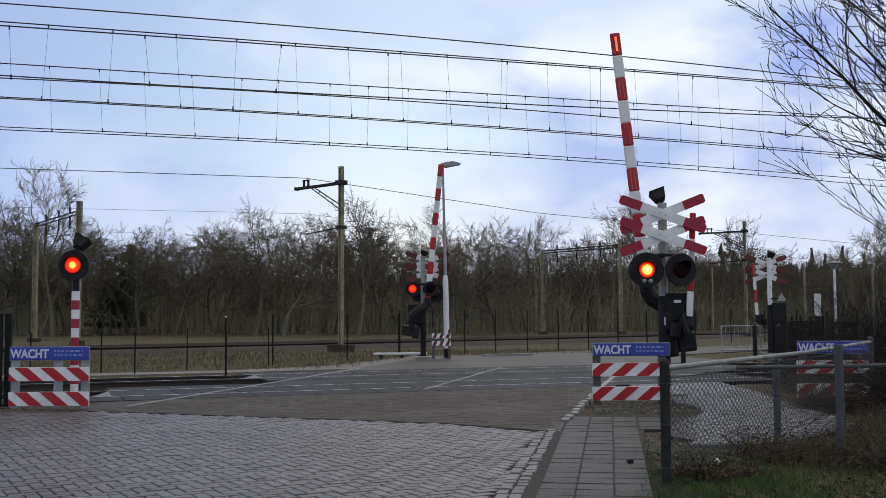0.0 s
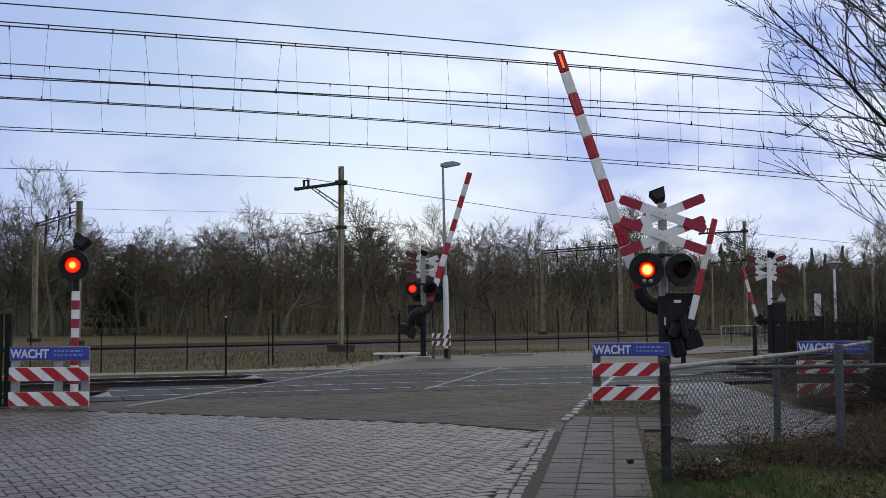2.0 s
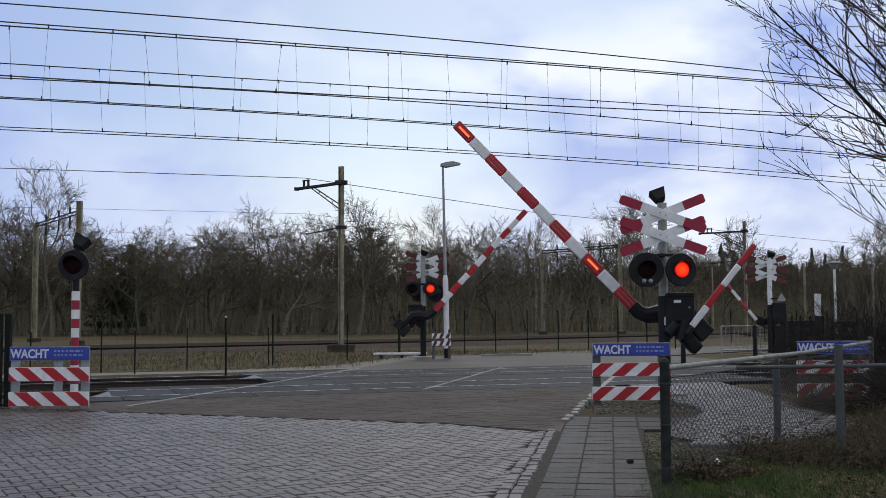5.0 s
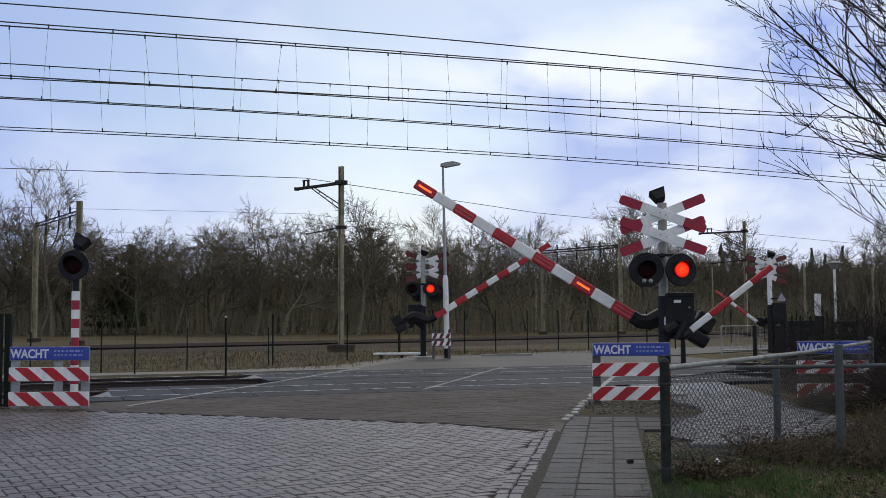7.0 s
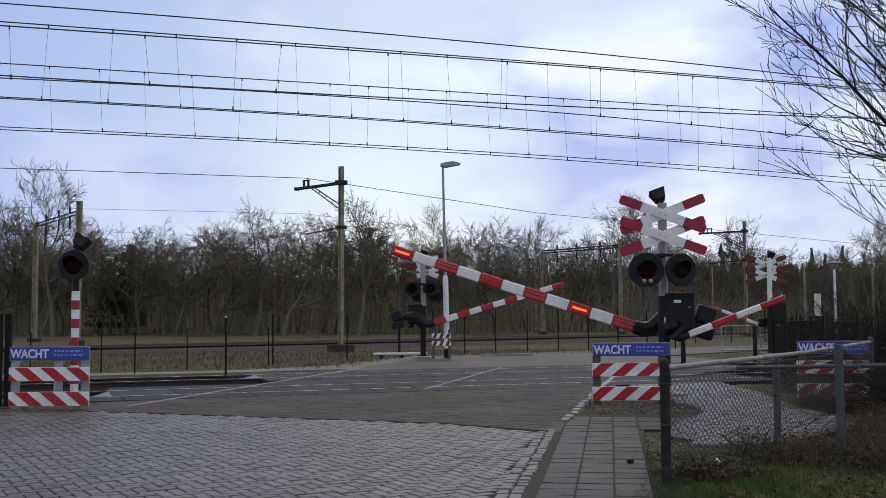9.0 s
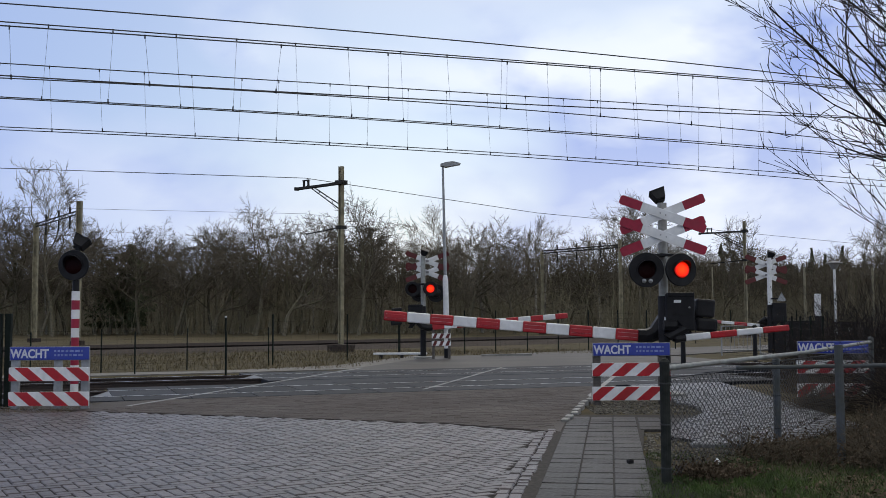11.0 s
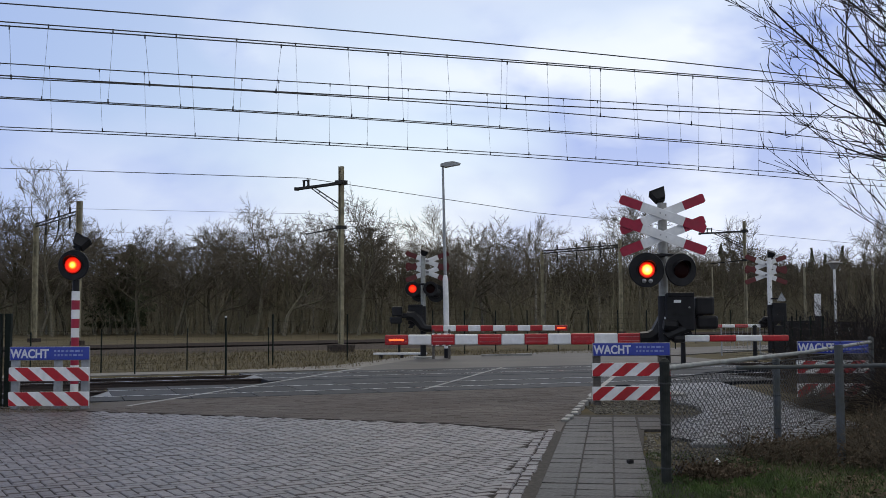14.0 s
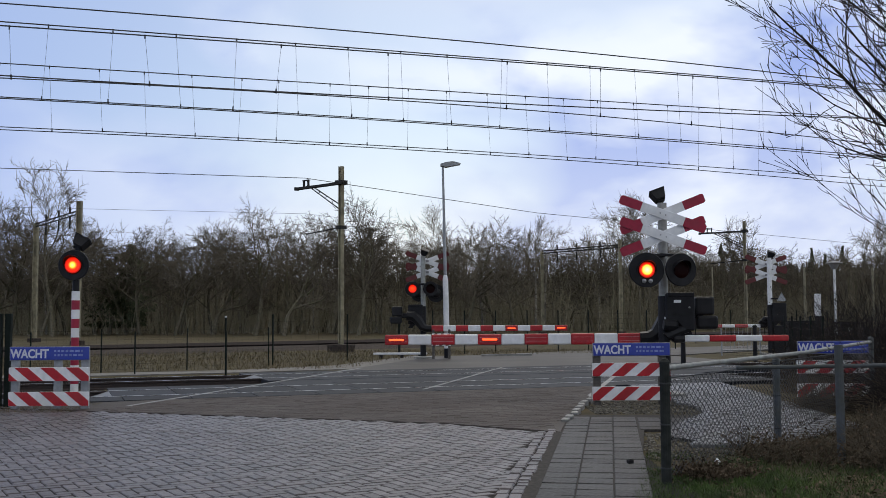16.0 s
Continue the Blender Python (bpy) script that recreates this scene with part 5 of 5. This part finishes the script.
thicket("bramble", 8.7, 19.6, 1.3, 1.6, 2.1, 2600, 8, 0.2)
thicket("bramble", 9.9, 24.5, 1.4, 2.5, 2.0, 2600, 9, 0.2)
t = thing("control_cabinet", pose(13.4, 39.2, 0), "wide dark green control cabinet beside the cycle path", "cabinet")
part("cabinet_body", box((-0.55, -0.25, -0.05), (0.55, 0.25, 1.08), 0.02), M_BLACK, t)
part("cabinet_lid", box((-0.58, -0.28, 1.08), (0.58, 0.28, 1.14), 0.015), M_BLACK, t)
for dx in (-0.53, 0.01):
    part("cabinet_door", box((dx, -0.262, 0.1), (dx + 0.52, -0.252, 1.03), 0.004), M_BLACK, t, "dark cabinet door")

# crumpled scraps of white litter on the verge
for lx, ly, ls in ((2.58, 10.0, 0.035), (4.5, 11.7, 0.03)):
    so = Soup()
    ring = [Vector((ls * rv.uniform(0.6, 1.2) * math.cos(a), ls * rv.uniform(0.6, 1.2) * math.sin(a), rv.uniform(0.02, 0.05))) for a in np.linspace(0, 5.6, 9)]
    hub = Vector((0, 0, 0.07))
    for p, q in zip(ring, ring[1:] + ring[:1]):
        so.tri(p, q, hub)
        so.tri(Vector((p.x * 0.4, p.y * 0.4, 0)), q, p)
    tagged(part("paper_scrap", so.mesh("paper_scrap", M_WHITE), None, None, "", pose(lx, ly, ground_z(lx, ly) + 0.01)), "crumpled scrap of white paper on the grass", "litter", "litter")

# broken stones round the barrier foot and along the footpath's end
so = Soup()
for _ in range(6000):
    if rv.random() < 0.6:
        x, y = rv.uniform(2.2, 4.6), rv.uniform(15.2, 17.6)
    else:
        y = rv.uniform(10.4, 12.6)
        x = rv.uniform(verge_edge(y), 3.4 + 0.2 * (y - 10))
    r = 0.005 + 0.017 * rv.random() ** 2.5
    so.brick(x, y, -0.05, ground_z(x, y) + r * rv.uniform(0.5, 1.3), r * 2.2, r * 1.6, rv.uniform(0, 3.1), r * 0.35)
tagged(part("rubble", so.mesh("rubble", M_RUBBLE), None), "pale broken stones by the barrier", "rubble", kind="stuff")

# ---------------------------------------------------------------- road paint
def paint(outline, label):
    ob = part("road_marking", slab(outline, -0.002, 0.0095 if outline[0][1] > 12 else 0.02), M_LINE)
    tagged(ob, label, "road marking", "road markings", "structure")


def lane_line(x17, ya, yb, w):
    paint([(ROADX(x17, ya) - w / 2, ya), (ROADX(x17, ya) + w / 2, ya), (ROADX(x17, yb) + w / 2, yb), (ROADX(x17, yb) - w / 2, yb)], "worn white road edge line")


lane_line(-4.88, 16.6, 28.3, 0.08)
lane_line(-1.08, 20.0, 28.3, 0.06)
lane_line(2.25, 18.2, 27.0, 0.10)

paint([(-2.95, 7.2), (-2.3, 7.2), (-2.25, 8.1), (-2.85, 8.16)], "worn white mark on the brick paving")
so = Soup()
so.brick(0, 0, -0.02, 0.04, 0.05, 0.045, 0.4, 0.014)
pebble = part("stone", so.mesh("stone", M_BLACK), None, None, "", pose(1.76, 10.0, 0.0))
tagged(pebble, "small dark stone lying on the footpath", "stone")

# pale kerb stones along the road edge
ks = thing("kerb_row", pose(0, 0, 0), "row of pale broken kerb stones at the road edge", "kerb")
for i in range(15):
    y = 14.0 + i * 0.32
    if i in (2, 5, 9):
        continue
    part("kerb_stone", box((-0.05, -0.13, -0.06), (0.05, 0.13, 0.03 + 0.012 * (i % 3)), 0.012), M_STONE, ks, "", pose(ROADX(2.32, y) + 0.02 * math.sin(i * 7), y, 0, 0, 0, -13 + 5 * math.sin(i * 3)))

# ---------------------------------------------------------------- paving pieces
def paver_mesh(lx, ly, h, name):
    so = Soup()
    so.brick(0, 0, -h, 0.0, lx, ly, 0, 0.007)
    return so.mesh(name)


def paving_ok(x, y):
    """Inside the brick-paved area."""
    top = 15.75 - 0.38 * (x + 5.3) if x < 0 else 13.74 - 0.8 * x
    right = 0.385 + 0.165 * (y - 8.1)
    return 6.6 < y < top and -7.2 < x < right


PL, PW, GAP = 0.23, 0.115, 0.011
me_p = paver_mesh(PL - GAP, PW - GAP, 0.06, "paver")
me_p.materials.append(M_PAVER)
rest = Soup()
pieces = 0
LAY = radians(30)
cl, sl = math.cos(LAY), math.sin(LAY)
for a in range(-150, 151):
    for b in range(-75, 76):
        # herringbone: an L of two bricks repeats along the diagonal
        for kind_ in (0, 1):
            if kind_ == 0:
                u, v, ang = (a + 4.0 * b + 1.0), (a + 0.5), 0.0
            else:
                u, v, ang = (a + 4.0 * b + 3.5), (a + 1.0), 90.0
            u, v = u * PW, v * PW
            x, y = u * cl - v * sl - 2.0, u * sl + v * cl + 10.0
            if not paving_ok(x, y):
                continue
            z = -0.004 + 0.006 * noise.noise((x * 0.9, y * 0.9, 2)) + random.uniform(-0.003, 0.003)
            an = LAY + radians(ang) + random.uniform(-0.02, 0.02)
            if pieces < 300 and y < 9.15 and -3.2 < x < 0.6:
                ob = new("paver", me_p)
                ob.parent = bed
                ob.matrix_basis = Matrix.Translation((x, y, z)) @ Matrix.Rotation(an, 4, "Z") @ Matrix.Rotation(random.gauss(0, 0.012), 4, "X")
                pieces += 1
            else:
                rest.brick(x, y, -0.06, z, PL - GAP, PW - GAP, an, 0.007)
# border courses along the footpath
for c in range(2):
    y = 6.6 + 0.07 * c
    while y < 12.9 - 0.25 * c:
        ln = random.uniform(0.12, 0.23)
        x = 0.43 + 0.165 * (y - 8.1) + 0.118 * (1 - c) + random.uniform(-0.008, 0.008)
        rest.brick(x, y + ln / 2, -0.06, 0.0 + random.uniform(-0.006, 0.006), 0.106, ln - 0.012, radians(-9) + random.uniform(-0.06, 0.06), 0.012)
        y += ln
far_pavers = part("paver_field", rest.mesh("paver_field", M_PAVER_J), None, bed, "grey-brown herringbone brick paving")
far_pavers["kind"] = "stuff"

# brown road bricks in running bond before the slabs
rb = Soup()
y, row = 12.7, 0
while y < 21.5:
    x = -7.0 + 0.105 * (row % 2)
    while x < 3.6:
        top = 15.75 - 0.38 * (x + 5.3) if x < 0 else 13.74 - 0.8 * x
        if top + 0.14 < y < 19.56 + SLOPE * x and ROADX(-5.0, y) + 0.1 < x < min(ROADX(2.2, y), 0.6 + 0.16 * (y - 8.1) + 0.4 * max(0, y - 15)):
            rb.brick(x, y, -0.05, 0.003 + random.uniform(-0.002, 0.003), 0.204, 0.1, random.uniform(-0.01, 0.01), 0.005)
        x += 0.21
    y += 0.106
    row += 1
roadbricks = part("road_brick_field", rb.mesh("road_brick_field", M_ROADBRICK), None, road, "worn brown road bricks in running bond")
roadbricks["kind"] = "stuff"

# cobbles of the path behind the chain-link fence
cob = Soup()
y = 11.4
while y < 19.5:
    x = 2.6 + 0.05 * (round(y / 0.11) % 2)
    while x < 6.2:
        left = 2.9 + 0.32 * (y - 12) if y < 15 else 3.85 - 0.05 * (y - 15)
        right = 3.4 + 1.0 * (y - 11.4) if y < 13.2 else 5.2 + 0.07 * (y - 13.2)
        if left < x < right and y < 19.5 + SLOPE * x - 0.1:
            cob.brick(x + random.uniform(-0.008, 0.008), y, -0.05, 0.012 + random.uniform(-0.005, 0.008), 0.1, 0.1, random.uniform(-0.12, 0.12), 0.014)
        x += 0.113
    y += 0.113
cobbles = part("cobble_field", cob.mesh("cobble_field", M_COBBLE_J), None, cyclepath, "wet pale cobbles")
cobbles["kind"] = "stuff"

# footpath tiles, three columns that bend towards the barrier
me_t = paver_mesh(0.294, 0.294, 0.06, "tile")
me_t.materials.append(M_TILE)
y = 6.6
while y < 14.7:
    for c in range(3):
        x = 0.84 + 0.16 * (y - 8.1) + 0.3 * c
        ob = new("tile", me_t)
        ob.parent = footbed
        ob.matrix_basis = pose(x, y - 0.045 * c, 0.0 + random.uniform(-0.003, 0.003), random.uniform(-0.6, 0.6), random.uniform(-0.6, 0.6), -9)
    y += 0.3
y = 13.2
while y < 14.7:
    for c in range(4):
        ob = new("tile", me_t)
        ob.parent = footbed
        ob.matrix_basis = pose(1.76 + 0.16 * (y - 8.1) + 0.3 * c, y - 0.045 * (c + 3), random.uniform(-0.003, 0.003), random.uniform(-0.6, 0.6), random.uniform(-0.6, 0.6), -9)
    y += 0.3


# ---------------------------------------------------------------- motions
NEAR_ROWS = ((0, 78.8), (0.9, 78.6), (1.2, 75.3), (1.5, 71.1), (2.0, 66.8), (2.5, 62.7), (3.0, 58.6), (3.5, 54.0), (4.0, 49.7), (4.2, 48.0), (6.3, 31.8), (7.0, 27.0), (8.0, 19.4), (9.0, 13.0), (9.2, 11.6), (11.3, -1.8), (11.6, -3.4), (12.0, -5.0), (16, -5.0))
FAR_ROWS = ((0, 79), (0.9, 79), (1.5, 73.3), (3.5, 56.5), (4.2, 50), (6.3, 31.6), (7.0, 27.0), (9.0, 11.3), (9.2, 10), (11.5, -3.2), (12.0, -5.0), (16, -5.0))
FOOT_ROWS = ((0, 87), (0.9, 87), (1.5, 81), (3.5, 64.5), (4.2, 58), (7.0, 37.5), (9.0, 20.5), (11.5, 2), (12.0, 0), (16, 0))
# red lamps: L and R alternate; times at which the lit side changes
LEFT_ON = ((0.0, 0.15), (0.45, 0.85), (1.15, 1.55), (1.75, 2.25), (2.45, 2.85), (3.15, 3.55), (3.85, 4.25), (4.5, 4.9), (5.2, 5.6), (5.9, 6.25), (6.55, 6.95), (7.15, 7.55), (9.7, 9.95), (10.35, 10.7), (11.05, 11.65), (11.85, 12.35), (12.55, 12.95), (13.3, 13.65), (13.95, 14.3), (14.55, 14.95), (15.25, 15.65), (15.95, 16.2))
RIGHT_ON = ((0.15, 0.45), (0.85, 1.15), (1.55, 1.85), (2.15, 2.45), (2.85, 3.15), (3.55, 3.85), (4.25, 4.5), (4.9, 5.2), (5.6, 5.9), (6.25, 6.55), (6.95, 7.15), (9.95, 10.35), (10.7, 11.05), (11.65, 11.85), (12.25, 12.55), (12.95, 13.3), (13.65, 13.95), (14.3, 14.55), (14.95, 15.25), (15.65, 15.95))
POST_ON = ((0.0, 0.15), (0.45, 0.85), (1.15, 1.55), (1.75, 2.15), (2.45, 2.85), (3.15, 3.45), (3.75, 4.15), (4.5, 4.8), (5.2, 5.5), (5.9, 6.2), (6.45, 6.85), (9.05, 9.3), (9.9, 10.2), (10.6, 10.9), (11.25, 11.45), (11.75, 12.15), (12.35, 12.85), (13.05, 13.45), (13.75, 14.15), (14.35, 14.85), (15.05, 15.45), (15.75, 16.2))
TIP_ON = ((0.0, 10.4), (13.75, 16.2))
MID_ON = tuple(s for s in LEFT_ON if 2.4 < s[0] < 7 or s[0] > 14.4)
ROOT_ON = tuple(sorted(tuple(s for s in RIGHT_ON if s[0] < 7 or s[0] > 13.6) + ((7.55, 7.85), (8.25, 8.55), (8.85, 9.15))))
DIM = (4.3, 10.9)                       # low voltage while the drives run: red glow only


def slide_rows(spans, on, off):
    """Rows that bring a lamp to its lens during the given spans."""
    rows = []
    lit = spans[0][0] <= 0
    rows.append((0.0, on if lit else off))
    for a, b in spans:
        if a > 16:
            continue
        if a > 0:
            rows += [(a, off), (a + 0.034, on)]
        if b < 16:
            rows += [(b, on), (b + 0.034, off)]
    last = rows[-1][1]
    rows.append((16.0, last))
    return rows


def clip(spans):
    """The spans outside the dim time."""
    return tuple(s for s in spans if s[1] <= DIM[0] or s[0] >= DIM[1])


def motions():
    for sig, rows in ((near, NEAR_ROWS), (far, FAR_ROWS)):
        walk(sig["boom"], [(t, pose(0.25 if sig is near else 0.34, 0.3, 1.41, 0, a + 5, 0)) for t, a in rows])
        for k, strip in sig["strips"]:
            spans = {10: TIP_ON, 6: MID_ON, 2: ROOT_ON}[k] if sig is near else {10: TIP_ON[1:], 6: MID_ON[-3:], 2: ((20, 21),)}[k]
            walk(strip, slide_rows(spans, pose(0, 0, 0), pose(0, 0.02 if sig is near else -0.02, 0)))
        for (red, core), spans in zip(sig["lamps"], (LEFT_ON, RIGHT_ON, LEFT_ON, RIGHT_ON)):
            walk(red, slide_rows(spans, pose(0, 0, 0.062), pose(0, 0, 0.0)))
            walk(core, slide_rows(clip(spans) if sig is near else ((20, 21),), pose(0, 0, 0.07), pose(0, 0, -0.03)))
    for sig in (near, side):
        walk(sig["foot"], [(t, pose(0.14, -0.235, 1.23) @ pose(0, 0, 0, 0, -a, 0) @ pose(0, 0, 0, 0, 0, 180)) for t, a in FOOT_ROWS])
    red, core = post_lamp
    walk(red, slide_rows(POST_ON, pose(0, 0, 0.062), pose(0, 0, 0.0)))
    walk(core, slide_rows(clip(POST_ON), pose(0, 0, 0.07), pose(0, 0, -0.03)))


motions()
